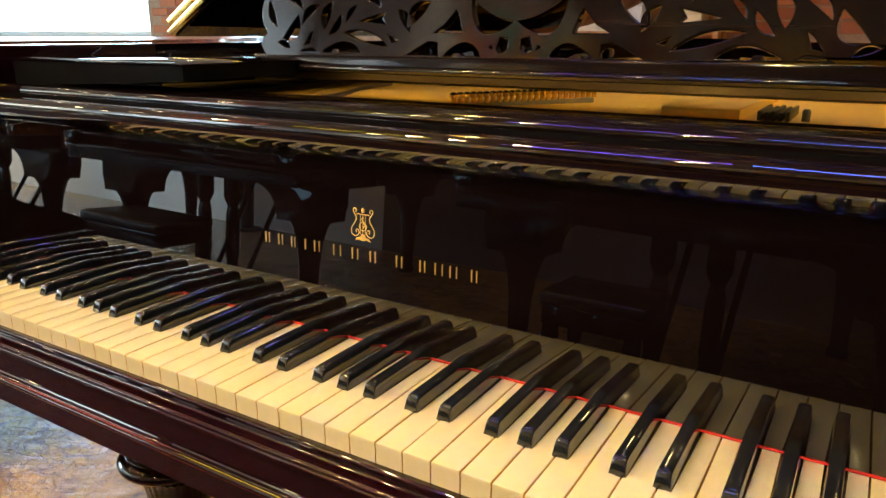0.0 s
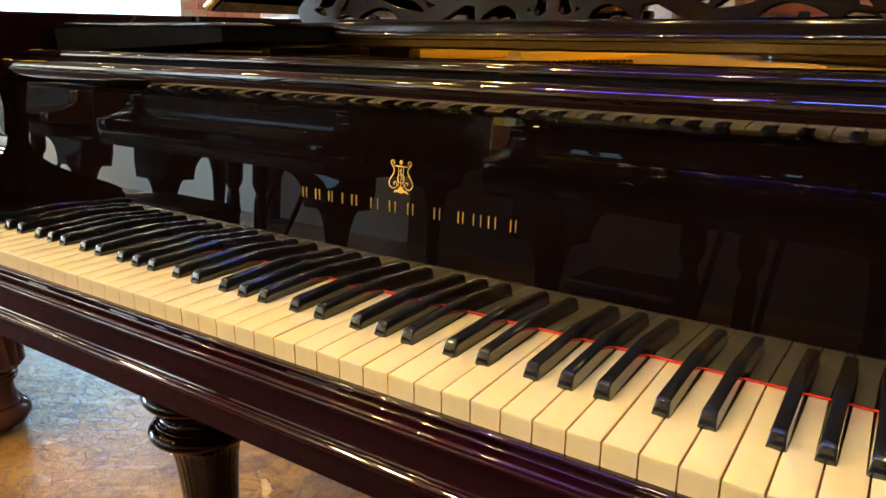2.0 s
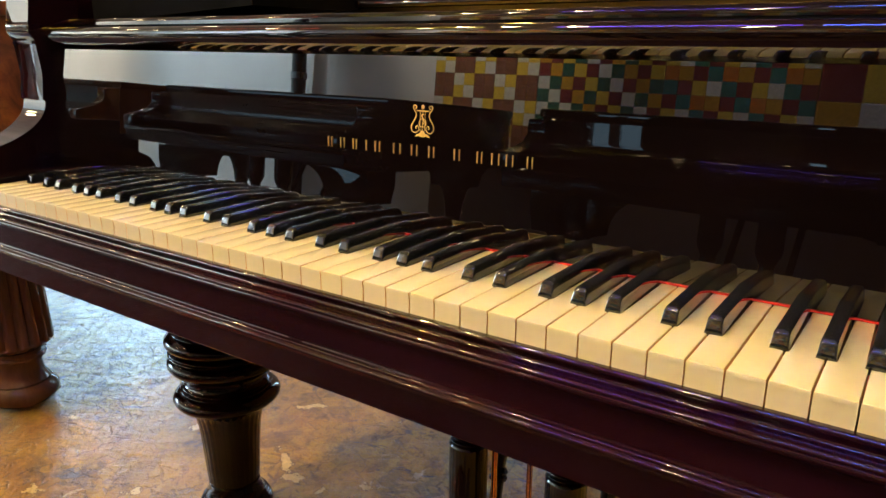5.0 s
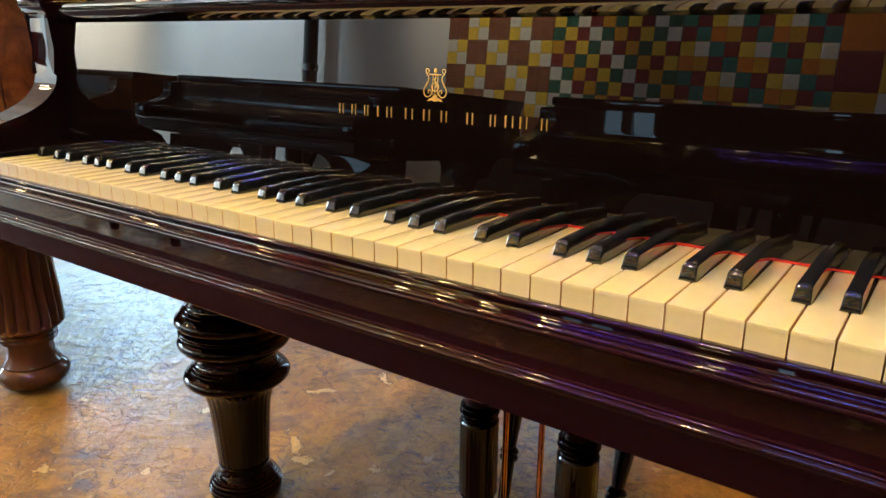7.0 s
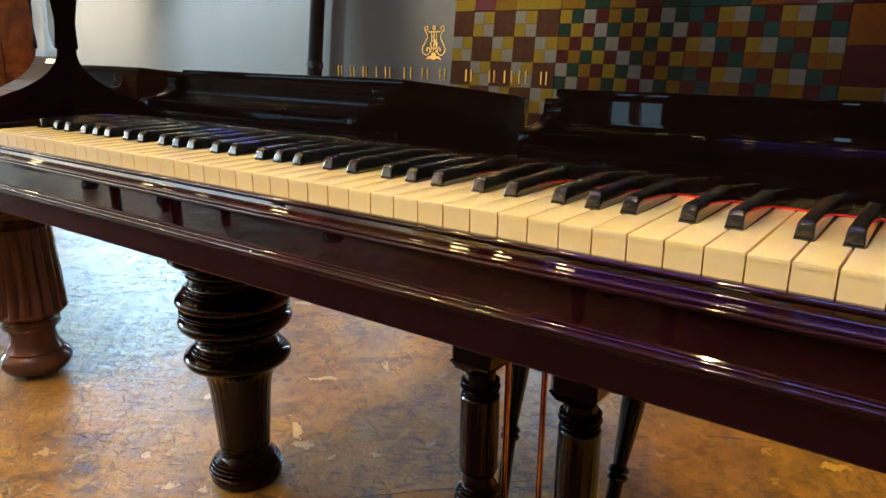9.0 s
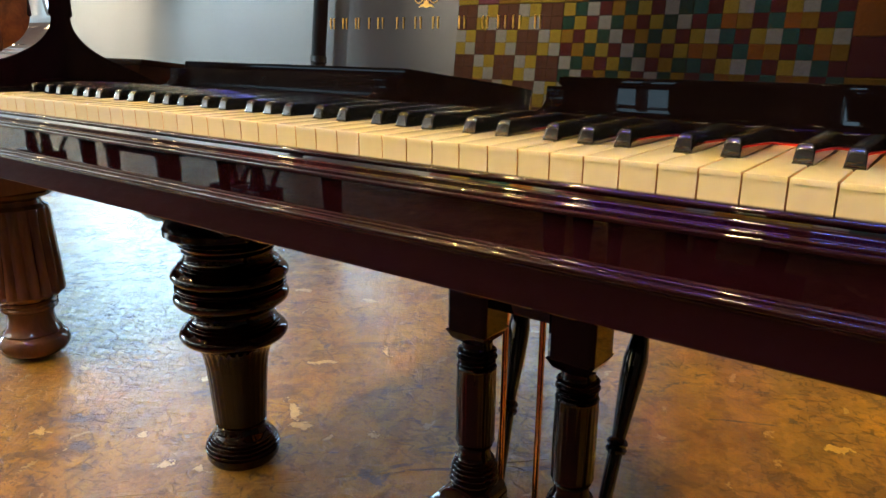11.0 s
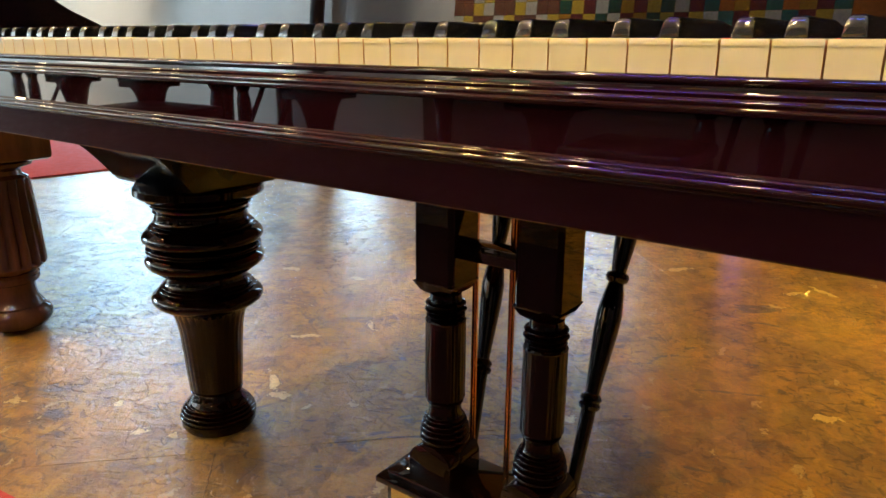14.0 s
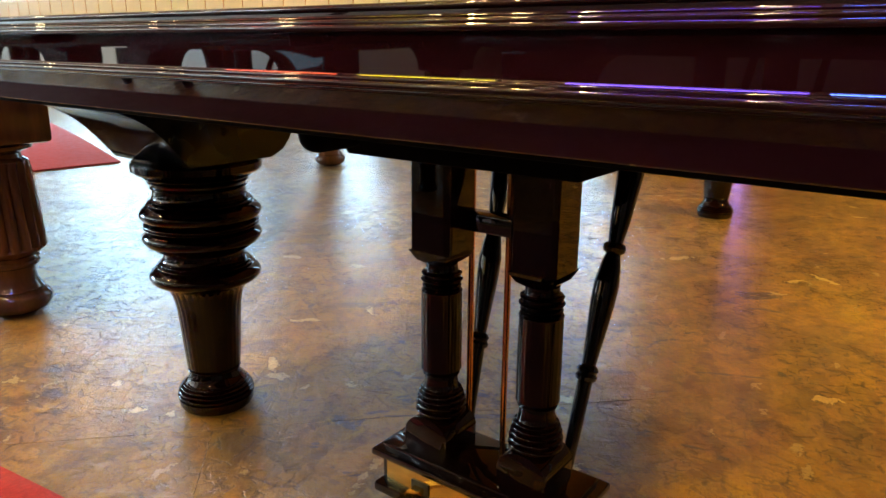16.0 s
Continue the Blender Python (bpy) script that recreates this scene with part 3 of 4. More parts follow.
FX0, FX1 = -0.0545, 52 * P + 0.0545
fall = part("fallboard", prism([(fy(0.6950), 0.6950), (fy(0.866), 0.866), (0.168, 0.866), (0.168, 0.6950)], "x", FX0, FX1), BOARD, piano, "dark mirror-polished fallboard with gold inlay")
part("felt_strip", prism([(0.1361, 0.6932), (0.1361, 0.6944), (0.150, 0.6946), (0.150, 0.6932)], "x", FX0, FX1), FELT, piano, "thin red felt strip")
nose = [(fy(0.866) + 0.001, 0.866)] + smooth([(0.1462, 0.8664), (0.1425, 0.8696), (0.1398, 0.8727), (0.1377, 0.8760), (0.1361, 0.8796), (0.1350, 0.8834), (0.1346, 0.8868), (0.1352, 0.8902), (0.1372, 0.8932), (0.1402, 0.8949), (0.1430, 0.8953)], 6)
nose += [(0.170, 0.8953), (0.170, 0.866)]
part("nosing", prism(nose, "x", FX0, FX1), NOSING, fall, "rounded polished nosing", 28)

# stretcher above it
part("stretcher", box(LEFT + 0.065, RIGHT - 0.065, 0.171, 0.266, 0.86, 0.8985), MATT, piano)
st = [(0.1705, 0.8985), (0.1705, 0.9005)] + arc(0.1765, 0.9015, 0.006, 180, 90, 8) + [(0.262, 0.9075), (0.266, 0.9068), (0.268, 0.904), (0.268, 0.8985)]
part("stretcher_cap", prism(st, "x", LEFT + 0.065, RIGHT - 0.065), EBONY, piano, "", 28)


def arm(x0, x1, name):
    """Case side that sweeps down to the keys in front and carries the rim behind."""
    sweep = [(-0.024, 0.693), (-0.018, 0.706), (0.0, 0.716), (0.03, 0.7265), (0.053, 0.734), (0.078, 0.742), (0.106, 0.757), (0.124, 0.776), (0.1295, 0.795)]
    pts = [(0.46, 0.578), (-0.0155, 0.5885), (-0.0155, 0.614), (-0.021, 0.617), (-0.0245, 0.6222), (-0.0215, 0.628), (-0.0155, 0.6305), (-0.0155, 0.653), (-0.0195, 0.656), (-0.0195, 0.664), (-0.0195, 0.6755), (-0.024, 0.684)]
    pts += smooth(sweep, 5) + [(0.130, 0.83), (0.1305, 0.872)] + smooth([(0.128, 0.876), (0.121, 0.884), (0.1185, 0.8925)], 4) + arc(0.1215, 0.8965, 0.004, 190, 100, 5)
    pts += [(0.1245, 0.9025), (0.1245, 0.951), (0.1285, 0.957), (0.46, 0.957)]
    return part(name, prism(pts, "x", x0, x1, 0.004, 3), MAROON, piano, "scrolled case arm", 28)


arm(LEFT - 0.006, -0.055, "arm")
arm(52 * P + 0.055, RIGHT + 0.006, "arm")
for x0 in (-0.0545, 52 * P + 0.0015):
    part("cheek_block", prism([(0.0, 0.66), (0.0, 0.693), (0.004, 0.699), (0.136, 0.702), (0.136, 0.66)], "x", x0, x0 + 0.053, 0.001), EBONY, piano)

# rim, plate, tail
outer = [(LEFT, 0.46), (LEFT, 1.9)] + smooth([(LEFT, 1.9), (-0.09, 2.3), (0.02, 2.62), (0.22, 2.72), (0.45, 2.62), (0.58, 2.3), (0.66, 1.9), (0.86, 1.5), (1.14, 1.2), (1.30, 0.9), (RIGHT, 0.6), (RIGHT, 0.46)], 6)


def inset(pts, d):
    out = []
    for i, p in enumerate(pts):
        a, b = Vector(pts[max(0, i - 1)]), Vector(pts[min(len(pts) - 1, i + 1)])
        t = (b - a).normalized()
        out.append((p[0] + t.y * d, p[1] - t.x * d))
    return out


inner = inset(outer, 0.06)
ring = prism(outer + inner[::-1], "z", 0.60, 0.957)
part("rim", ring, EBONY, piano, "curved polished case rim", 40)
part("soundboard", prism([(LEFT + 0.07, 0.44)] + inset(outer, 0.058)[1:-1] + [(RIGHT - 0.07, 0.44)], "z", 0.64, 0.66), KEYWOOD, piano)
part("plate", prism([(LEFT + 0.068, 0.27)] + inset(outer, 0.063)[1:-1] + [(RIGHT - 0.068, 0.27)], "z", 0.862, 0.872), PLATE, piano, "gold bronzed iron plate", 40)
for (xa, ya), (xb, yb), w in (((0.02, 1.0), (0.10, 2.2), 0.03), ((0.30, 0.95), (0.30, 2.2), 0.03)):
    part("plate_strut", prism([(xa - w / 2, ya), (xa + w / 2, ya), (xb + w / 2, yb), (xb - w / 2, yb)], "z", 0.872, 0.898, 0.006, 3), PLATE, piano)
web = smooth([(0.762, 0.575), (0.752, 0.66), (0.746, 0.82), (0.757, 1.0), (0.80, 1.08)], 5) + [(0.86, 0.98), (0.856, 0.575)]
part("plate_web", prism(web, "z", 0.872, 0.886, 0.003, 3), PLATE, piano, "raised web of the plate", 40)
for k in range(5):
    part("damper_bracket", box(0.872 + 0.008 * k, 0.877 + 0.008 * k, 0.60, 0.70, 0.872, 0.884 - 0.0015 * (k % 2), 0.0015), HOUSING, piano)
part("bracket_screw", lathe([(0.005, 0.872), (0.005, 0.884), (0.003, 0.887)], 12), STEEL, piano).location = (0.925, 0.62, 0)
part("plate_rib", tube(smooth([(0.10, 0.50, 0.873), (0.215, 0.50, 0.875), (0.239, 0.54, 0.876), (0.22, 0.612, 0.876), (0.164, 0.732, 0.876), (0.14, 0.86, 0.876)], 8), 0.004, 8), STEEL, piano)
pin = put("tuning_pin", lathe([(0.0032, 0), (0.0032, 0.009), (0.0026, 0.0105)], 8), STEEL)
for k in range(150):
    row = k % 2
    o = part("tuning_pin", pin, None, piano)
    o.location = (0.30 + 0.0062 * k, 0.40 + 0.022 * row + 0.02 * math.sin(k * 0.05), 0.872)

bridge = put("agraffe", lathe([(0.004, 0), (0.004, 0.008), (0.006, 0.009), (0.006, 0.013), (0.003, 0.016)], 8), BRASS)
part("agraffe_bar", prism([(0.47, 0.50), (0.50, 0.50), (0.52, 0.60), (0.62, 0.72), (0.61, 0.735), (0.50, 0.612)], "z", 0.872, 0.880, 0.002), STEEL, piano)
for k in range(24):
    part("agraffe", bridge, None, piano).location = (0.49 + 0.0055 * k, 0.515 + 0.0093 * k, 0.8795)

# music desk on its tray, with the case block beside it
part("desk_slide", prism([(-0.035, 0.9078), (0.06, 0.9078), (0.312, 0.9205), (0.312, 0.9375), (-0.035, 0.9375)], "y", 0.206, 0.46), MATT, piano)
part("slide_top", prism([(-0.036, 0.9376), (-0.036, 0.940), (-0.032, 0.9425), (0.300, 0.9425), (0.313, 0.9395), (0.313, 0.9376)], "y", 0.2045, 0.46, 0.002, 2), EBONY, piano)
part("case_shelf", box(LEFT + 0.064, 0.128, 0.462, 0.98, 0.9078, 0.9425, 0.003), EBONY, piano)
desk = new("music_desk")
desk.parent = piano
tagged(desk, "dark rosewood music desk pierced with carved leaf scrollwork")
DX0, DX1 = 0.150, 2 * MID - 0.150
FD0, FMID = 0.233, 0.633
tray = [(0.56, 0.9345), (0.415, 0.9310), (0.402, 0.9325)] + arc(0.3955, 0.9295, 0.0045, 60, 250, 8) + [(0.398, 0.924), (0.400, 0.916), (0.408, 0.913), (0.56, 0.913)]
part("tray", prism(tray, "x", DX0, DX1, 0.002), EBONY, desk, "", 28)


def blade(x0, z0, x1, z1, w, bend=0.0, n=9):
    """A closed leaf outline from tip to tip, curving to one side."""
    dx, dz = x1 - x0, z1 - z0
    ln = math.hypot(dx, dz)
    ux, uz = dx / ln, dz / ln
    up, dn = [], []
    for i in range(n + 1):
        u = i / n
        r = w * 0.5 * math.sin(math.pi * u) ** 0.85
        mid = bend * ln * 4 * u * (1 - u)
        for side, k in ((up, mid + r), (dn, mid - r)):
            side.append((x0 + ux * u * ln - uz * k, z0 + uz * u * ln + ux * k))
    return up + dn[::-1][1:-1]


def arch(x0, x1, z, h, lump=0.0):
    """A hole with a flat sill and a round head; a lump rises from the sill."""
    head = [(x1 + (x0 - x1) * i / 10, z + h * math.sin(math.pi * (i / 10) ** 1.25) ** 0.7) for i in range(11)]
    m = x0 + (x1 - x0) * 0.62
    sill = [(m - 0.005, z), (m - 0.003, z + lump), (m + 0.003, z + lump), (m + 0.005, z)] if lump else []
    return head + sill


def fretboard():
    """Half the pattern as holes, mirrored about the middle; x runs outward from it."""
    h, half = 0.235, FMID - FD0
    side = smooth([(-0.010, 0.0), (0.010, 0.004), (0.018, 0.010), (0.007, 0.026), (0.012, 0.038), (0.017, 0.043), (0.009, 0.056), (0.006, 0.075), (0.012, 0.095), (0.004, 0.12), (0.02, 0.15), (0.06, 0.165), (0.10, 0.185), (0.16, 0.205), (0.24, 0.21), (0.34, 0.225), (half, h)], 4)
    outline = side + [(2 * half - x, z) for x, z in side[::-1]][1:]
    holes = [arch(0.046, 0.092, 0.0168, 0.0145, 0.003), [(0.102, 0.0165), (0.149, 0.0165), (0.116, 0.033), (0.104, 0.031)], [(0.009, 0.026), (0.009, 0.035), (0.018, 0.037), (0.022, 0.026), (0.018, 0.0215), (0.013, 0.0225)],
             [(0.027, 0.024), (0.034, 0.027), (0.029, 0.029)], blade(0.178, 0.0265, 0.246, 0.043, 0.0135, 0.05), arch(0.222, 0.282, 0.0182, 0.0135, 0.004), [(0.291, 0.0178), (0.325, 0.0178), (0.315, 0.0215), (0.303, 0.0235)],
             [(0.300, 0.045), (0.306, 0.041), (0.316, 0.0275), (0.305, 0.030)], [(0.159, 0.034), (0.177, 0.0415), (0.170, 0.0315)], [(0.070, 0.044), (0.111, 0.0435), (0.094, 0.053), (0.080, 0.069), (0.076, 0.062)],
             blade(0.004, 0.057, 0.058, 0.083, 0.022, -0.28), blade(0.146, 0.047, 0.161, 0.069, 0.011, 0.1), [(0.180, 0.053), (0.226, 0.0575), (0.205, 0.063), (0.182, 0.0685), (0.187, 0.060)], blade(0.271, 0.043, 0.254, 0.064, 0.0085, 0.12),
             blade(0.230, 0.075, 0.243, 0.059, 0.006, 0.1), blade(0.318, 0.0555, 0.292, 0.077, 0.010, -0.16), blade(0.366, 0.054, 0.379, 0.084, 0.010, -0.10), blade(0.352, 0.036, 0.328, 0.064, 0.017, 0.20), blade(0.352, 0.090, 0.322, 0.076, 0.009, -0.15),
             blade(0.118, 0.078, 0.146, 0.052, 0.016, 0.12), blade(0.270, 0.080, 0.280, 0.050, 0.014, 0.12), blade(0.342, 0.024, 0.360, 0.030, 0.007, 0.1), blade(0.192, 0.074, 0.222, 0.088, 0.010, 0.2)]
    holes += [blade(0.03 + 0.046 * k, 0.100 + 0.012 * (k % 3), 0.066 + 0.046 * k, 0.122 + 0.010 * ((k + 1) % 3), 0.017, (0.2, -0.2)[k % 2]) for k in range(7)]
    cu = bpy.data.curves.new("fret", "CURVE")
    cu.dimensions, cu.fill_mode, cu.extrude, cu.bevel_depth, cu.bevel_resolution = "2D", "BOTH", 0.0050, 0.0012, 2
    wide = []
    for l in holes:
        cx, cz = sum(p[0] for p in l) / len(l), sum(p[1] for p in l) / len(l)
        k = 1 + 0.0026 / (sum(math.hypot(p[0] - cx, p[1] - cz) for p in l) / len(l))
        wide.append([(cx + k * (x - cx), cz + k * (z - cz)) for x, z in l])
    for pts in [outline] + [[(half + s * x, z) for x, z in l] for l in wide for s in (-1, 1)]:
        sp = cu.splines.new("POLY")
        sp.points.add(len(pts) - 1)
        for q, (x, z) in zip(sp.points, pts):
            q.co = (x, z, 0, 1)
        sp.use_cyclic_u = True
    tmp = bpy.data.objects.new("fret_tmp", cu)
    scene.collection.objects.link(tmp)
    me = bpy.data.meshes.new_from_object(tmp.evaluated_get(bpy.context.evaluated_depsgraph_get()))
    bpy.data.objects.remove(tmp)
    bpy.data.curves.remove(cu)
    me.materials.clear()
    me.materials.append(FRET)
    return me


fb = part("fretboard", fretboard(), None, desk)
fb.matrix_local = pose(FD0, 0.409, 0.931, 82, 0, 0)
base = part("base_rail", box(-0.008, 2 * (FMID - FD0) + 0.008, -0.003, 0.0150, -0.0058, 0.0058, 0.001), FRET, desk)
base.matrix_local = pose(FD0, 0.409, 0.931, 82, 0, 0)
part("back_foot", box(MID - 0.12, MID + 0.12, 0.45, 0.47, 0.9325, 0.958, 0.003), EBONY, desk)

# raised lid, hinged along the left side
lid = new("lid")
lid.parent = piano
tagged(lid, "black lacquered lid propped open")
lid.matrix_local = pose(LEFT - 0.014, 0, 0.966, 0, -31, 0)
lo = [(0.0, 0.56), (0.0, 1.9)] + smooth([(0.0, 1.9), (0.03, 2.3), (0.13, 2.62), (0.33, 2.73), (0.57, 2.62), (0.70, 2.3), (0.78, 1.9), (0.98, 1.5), (1.26, 1.2), (1.40, 0.9), (1.45, 0.56)], 5)
part("lid_panel", prism(lo, "z", 0.0, 0.02, 0.004, 2), BLACK, lid)
part("hinge", box(0.0, 1.43, 0.546, 0.557, 0.002, 0.014, 0.001), BRASS, lid, "long brass hinge strip")
part("front_flap", box(0.0, 1.45, 0.58, 0.97, 0.024, 0.042, 0.004), BLACK, lid)
part("flap_hinge", box(0.0, 1.43, 0.556, 0.578, 0.020, 0.036, 0.001), BRASS, lid, "long brass hinge strip")

# gold inlay: lyre emblem and bars in place of the lettering


def on_board(x, z, lift=0.0006):
    return (x, fy(z) - lift, z)


def inlay():
    em = new("emblem")
    em.parent = fall
    tagged(em, "gold inlaid lyre emblem")
    ex, ez = 0.613, 0.808

    def wire(name, pts, r):
        part(name, tube([on_board(ex + a, ez + b) for a, b in smooth(pts, 5)], r, 5), GOLD, em)

    for s in (-1, 1):
        wire("arm_scroll", [(s * 0.0090, 0.0092), (s * 0.0076, 0.0104), (s * 0.0084, 0.0122), (s * 0.0104, 0.0124), (s * 0.0112, 0.0104), (s * 0.0098, 0.0078), (s * 0.0078, 0.0050), (s * 0.0080, 0.0016), (s * 0.0106, -0.0026), (s * 0.0130, -0.0066), (s * 0.0126, -0.0108), (s * 0.0094, -0.0132), (s * 0.0054, -0.0118), (s * 0.0042, -0.0088), (s * 0.0062, -0.0066), (s * 0.0080, -0.0082), (s * 0.0070, -0.0096)], 0.00046)
        wire("string", [(s * 0.0028, 0.0074), (s * 0.0028, -0.0112)], 0.00030)
    wire("string", [(0, 0.0074), (0, -0.0112)], 0.00030)
    wire("crossbar", [(-0.0072, 0.0076), (0.0072, 0.0076)], 0.00055)
    wire("knot", [(0.0012, 0.0046), (-0.0014, 0.0034), (0.0, 0.0012), (0.0034, -0.0016), (0.0036, -0.0056), (0.0, -0.0076), (-0.0036, -0.0056), (-0.0034, -0.0016), (0.0, 0.0002), (0.0016, -0.0030), (0.0, -0.0050)], 0.00042)
    part("finial", lathe([(0.0004, -0.0022), (0.0014, -0.0012), (0.0015, 0.0004), (0.0010, 0.0016), (0.0003, 0.0022)], 10, m=Matrix.Translation(on_board(ex, ez + 0.0112))), GOLD, em)
    foot = [(-0.0086, -0.0172), (-0.0040, -0.0162), (0.0, -0.0174), (0.0040, -0.0162), (0.0086, -0.0172), (0.0064, -0.0146), (0.0030, -0.0138), (0.0016, -0.0112), (-0.0016, -0.0112), (-0.0030, -0.0138), (-0.0064, -0.0146)]
    part("base", prism([(ex + a, ez + b) for a, b in foot], "y", fy(ez - 0.015) - 0.0008, fy(ez - 0.015) + 0.0004), GOLD, em)
    xs = [0.490, 0.5095, 0.5285, 0.546, 0.5625, 0.5905, 0.6145, 0.6375, 0.6705, 0.6985, 0.7175, 0.734, 0.757]
    wide = [0.006, 0.006, 0.005, 0.0, 0.007, 0.010, 0.008, 0.007, 0.007, 0.006, 0.009, 0.008, 0.006]
    x0, x1, z = 0.4935, 0.7305, 0.7775
    total = xs[-1] - xs[0]
    for x, w in zip(xs, wide):
        cx = x0 + (x - xs[0]) / total * (x1 - x0)
        for o, k in ((-0.4, 0.0008), (0.4, 0.0005)) if w else ((0, 0.0008),):
            c = cx + o * w
            part("gold_bar", prism([(c - k / 2, z - 0.0052), (c + k / 2, z - 0.0052), (c + k / 2, z + 0.0052), (c - k / 2, z + 0.0052)], "y", fy(z) - 0.0011, fy(z) + 0.0006), GOLD, fall)


inlay()

# turned legs
def bead(z0, z1, r, out, n=6):
    """Points of a half-round ring between two heights."""
    return [(r + out * math.sin(math.pi * i / n) ** 0.8, z0 + (z1 - z0) * i / n) for i in range(n + 1)]


LEG = [(0.050, 0.0), (0.062, 0.003), (0.067, 0.011), (0.0675, 0.022)] + bead(0.0235, 0.0305, 0.0645, 0.004) + bead(0.0315, 0.038, 0.0625, 0.004) + bead(0.039, 0.0445, 0.0585, 0.004) + bead(0.0455, 0.050, 0.055, 0.003)
LEG += [(0.054, 0.053), (0.049, 0.058), (0.0455, 0.064), (0.0435, 0.070)] + bead(0.0715, 0.0775, 0.043, 0.004) + [(0.0435, 0.079), (0.047, 0.0805)]
LEG += [(0.0475, 0.083), (0.050, 0.115), (0.053, 0.16), (0.056, 0.195), (0.061, 0.22), (0.068, 0.236)]
LEG += bead(0.238, 0.2425, 0.071, 0.004) + bead(0.2435, 0.272, 0.083, 0.0125, 12) + bead(0.273, 0.278, 0.078, 0.004) + bead(0.279, 0.283, 0.075, 0.003) + [(0.072, 0.287), (0.069, 0.293), (0.069, 0.300), (0.074, 0.305)]
LEG += bead(0.306, 0.311, 0.079, 0.004) + bead(0.312, 0.342, 0.088, 0.0125, 12) + bead(0.343, 0.3475, 0.0940, 0.003) + bead(0.3485, 0.353, 0.0940, 0.003) + bead(0.354, 0.384, 0.089, 0.0130, 12) + bead(0.385, 0.390, 0.085, 0.004) + bead(0.391, 0.395, 0.081, 0.003)
LEG += [(0.079, 0.398), (0.0775, 0.404), (0.0775, 0.411)] + bead(0.412, 0.416, 0.0775, 0.003) + [(0.079, 0.419)] + bead(0.4215, 0.427, 0.080, 0.004) + bead(0.428, 0.4345, 0.083, 0.005) + [(0.090, 0.437), (0.103, 0.440), (0.108, 0.445), (0.108, 0.456), (0.104, 0.460)]


def turned_leg(parent, x, y, material, top, scale=1.0, profile=LEG, span=(0.0826, 0.2361)):
    lg = part("leg", lathe([(r * scale, z) for r, z in profile], 120, 30, span, 0.022), material, parent, "turned and fluted leg", 40)
    lg.location = (x, y, 0)
    return lg


turned_leg(piano, 0.013, 0.352, TURNED, 0.46)
turned_leg(piano, 2 * MID - 0.013, 0.352, TURNED, 0.46)
turned_leg(piano, 0.27, 2.50, TURNED, 0.46)
part("tail_leg_block", box(0.16, 0.38, 2.40, 2.60, 0.46, 0.64, 0.01), EBONY, piano)
for x0 in (-0.105, 52 * P - 0.115):
    pts = smooth([(0.10, 0.572), (0.16, 0.556), (0.21, 0.530), (0.248, 0.492), (0.272, 0.462)], 4) + [(0.430, 0.462), (0.458, 0.474), (0.486, 0.508), (0.500, 0.548), (0.502, 0.5778), (0.10, 0.5778)]
    part("leg_block", prism(pts, "x", x0, x0 + 0.22, 0.003), SATIN, piano, "shaped dark bracket above the leg")

# pedal lyre
lyre = new("pedal_lyre")
lyre.parent = piano
tagged(lyre, "maroon pedal lyre with two fluted columns and brass pedals")
COL = bead(0.163, 0.172, 0.030, 0.005) + bead(0.173, 0.181, 0.030, 0.0045) + bead(0.182, 0.1885, 0.029, 0.004) + bead(0.1895, 0.195, 0.0275, 0.0035) + bead(0.196, 0.2005, 0.0255, 0.003)
COL += [(0.024, 0.203), (0.0225, 0.212), (0.0225, 0.218)] + bead(0.219, 0.224, 0.022, 0.003) + [(0.0235, 0.226), (0.0275, 0.2285), (0.0272, 0.232), (0.0275, 0.29), (0.0270, 0.336), (0.0275, 0.3395), (0.026, 0.342)]
COL += bead(0.3435, 0.350, 0.021, 0.005) + bead(0.351, 0.3585, 0.0215, 0.0065) + bead(0.3595, 0.367, 0.0215, 0.0055) + [(0.021, 0.368), (0.021, 0.377)]
LY = 0.345
for cx in (0.545, 0.695):
    part("column", lathe(COL, 96, 24, (0.2318, 0.337), 0.028), TURNED, lyre, "fluted column", 40).location = (cx, LY, 0)
    w = 0.031
    head = box(cx - w, cx + w, LY - w, LY + w, 0.395, 0.5138)
    bmesh.ops.bevel(head, geom=[e for e in head.edges if abs(e.verts[0].co.z - e.verts[1].co.z) > 0.05], offset=0.006, segments=1, affect="EDGES")
    tip = bmesh.new()
    lo_ = [tip.verts.new((cx + a * 0.016, LY + b * 0.016, 0.376)) for a, b in ((-1, -1), (1, -1), (1, 1), (-1, 1))]
    mi_ = [tip.verts.new((cx + a * 0.024, LY + b * 0.024, 0.382)) for a, b in ((-1, -1), (1, -1), (1, 1), (-1, 1))]
    hi_ = [tip.verts.new((cx + a * w, LY + b * w, 0.395)) for a, b in ((-1, -1), (1, -1), (1, 1), (-1, 1))]
    for q, r in ((lo_, mi_), (mi_, hi_)):
        for k in range(4):
            tip.faces.new((q[k], q[(k + 1) % 4], r[(k + 1) % 4], r[k]))
    tip.faces.new(lo_)
    part("column_head", join(head, tip), TURNED, lyre)
    b0 = 0.035
    foot = [(cx - b0, 0.112), (cx + b0, 0.112), (cx + b0, 0.140)] + arc(cx, 0.138, b0, 0, 180, 12, 0.026) + [(cx - b0, 0.140)]
    part("column_foot", prism(foot, "y", LY - b0, LY + b0, 0.002), TURNED, lyre)
part("cross_rail", box(0.55, 0.70, LY + 0.0, LY + 0.03, 0.425, 0.448, 0.002), EBONY, lyre)
part("lyre_mount", box(0.43, 0.763, 0.29, 0.40, 0.514, 0.5775, 0.004), MATT, piano)
part("action_block", box(0.43, 0.475, 0.20, 0.29, 0.525, 0.5775, 0.02, 4), MATT, piano)
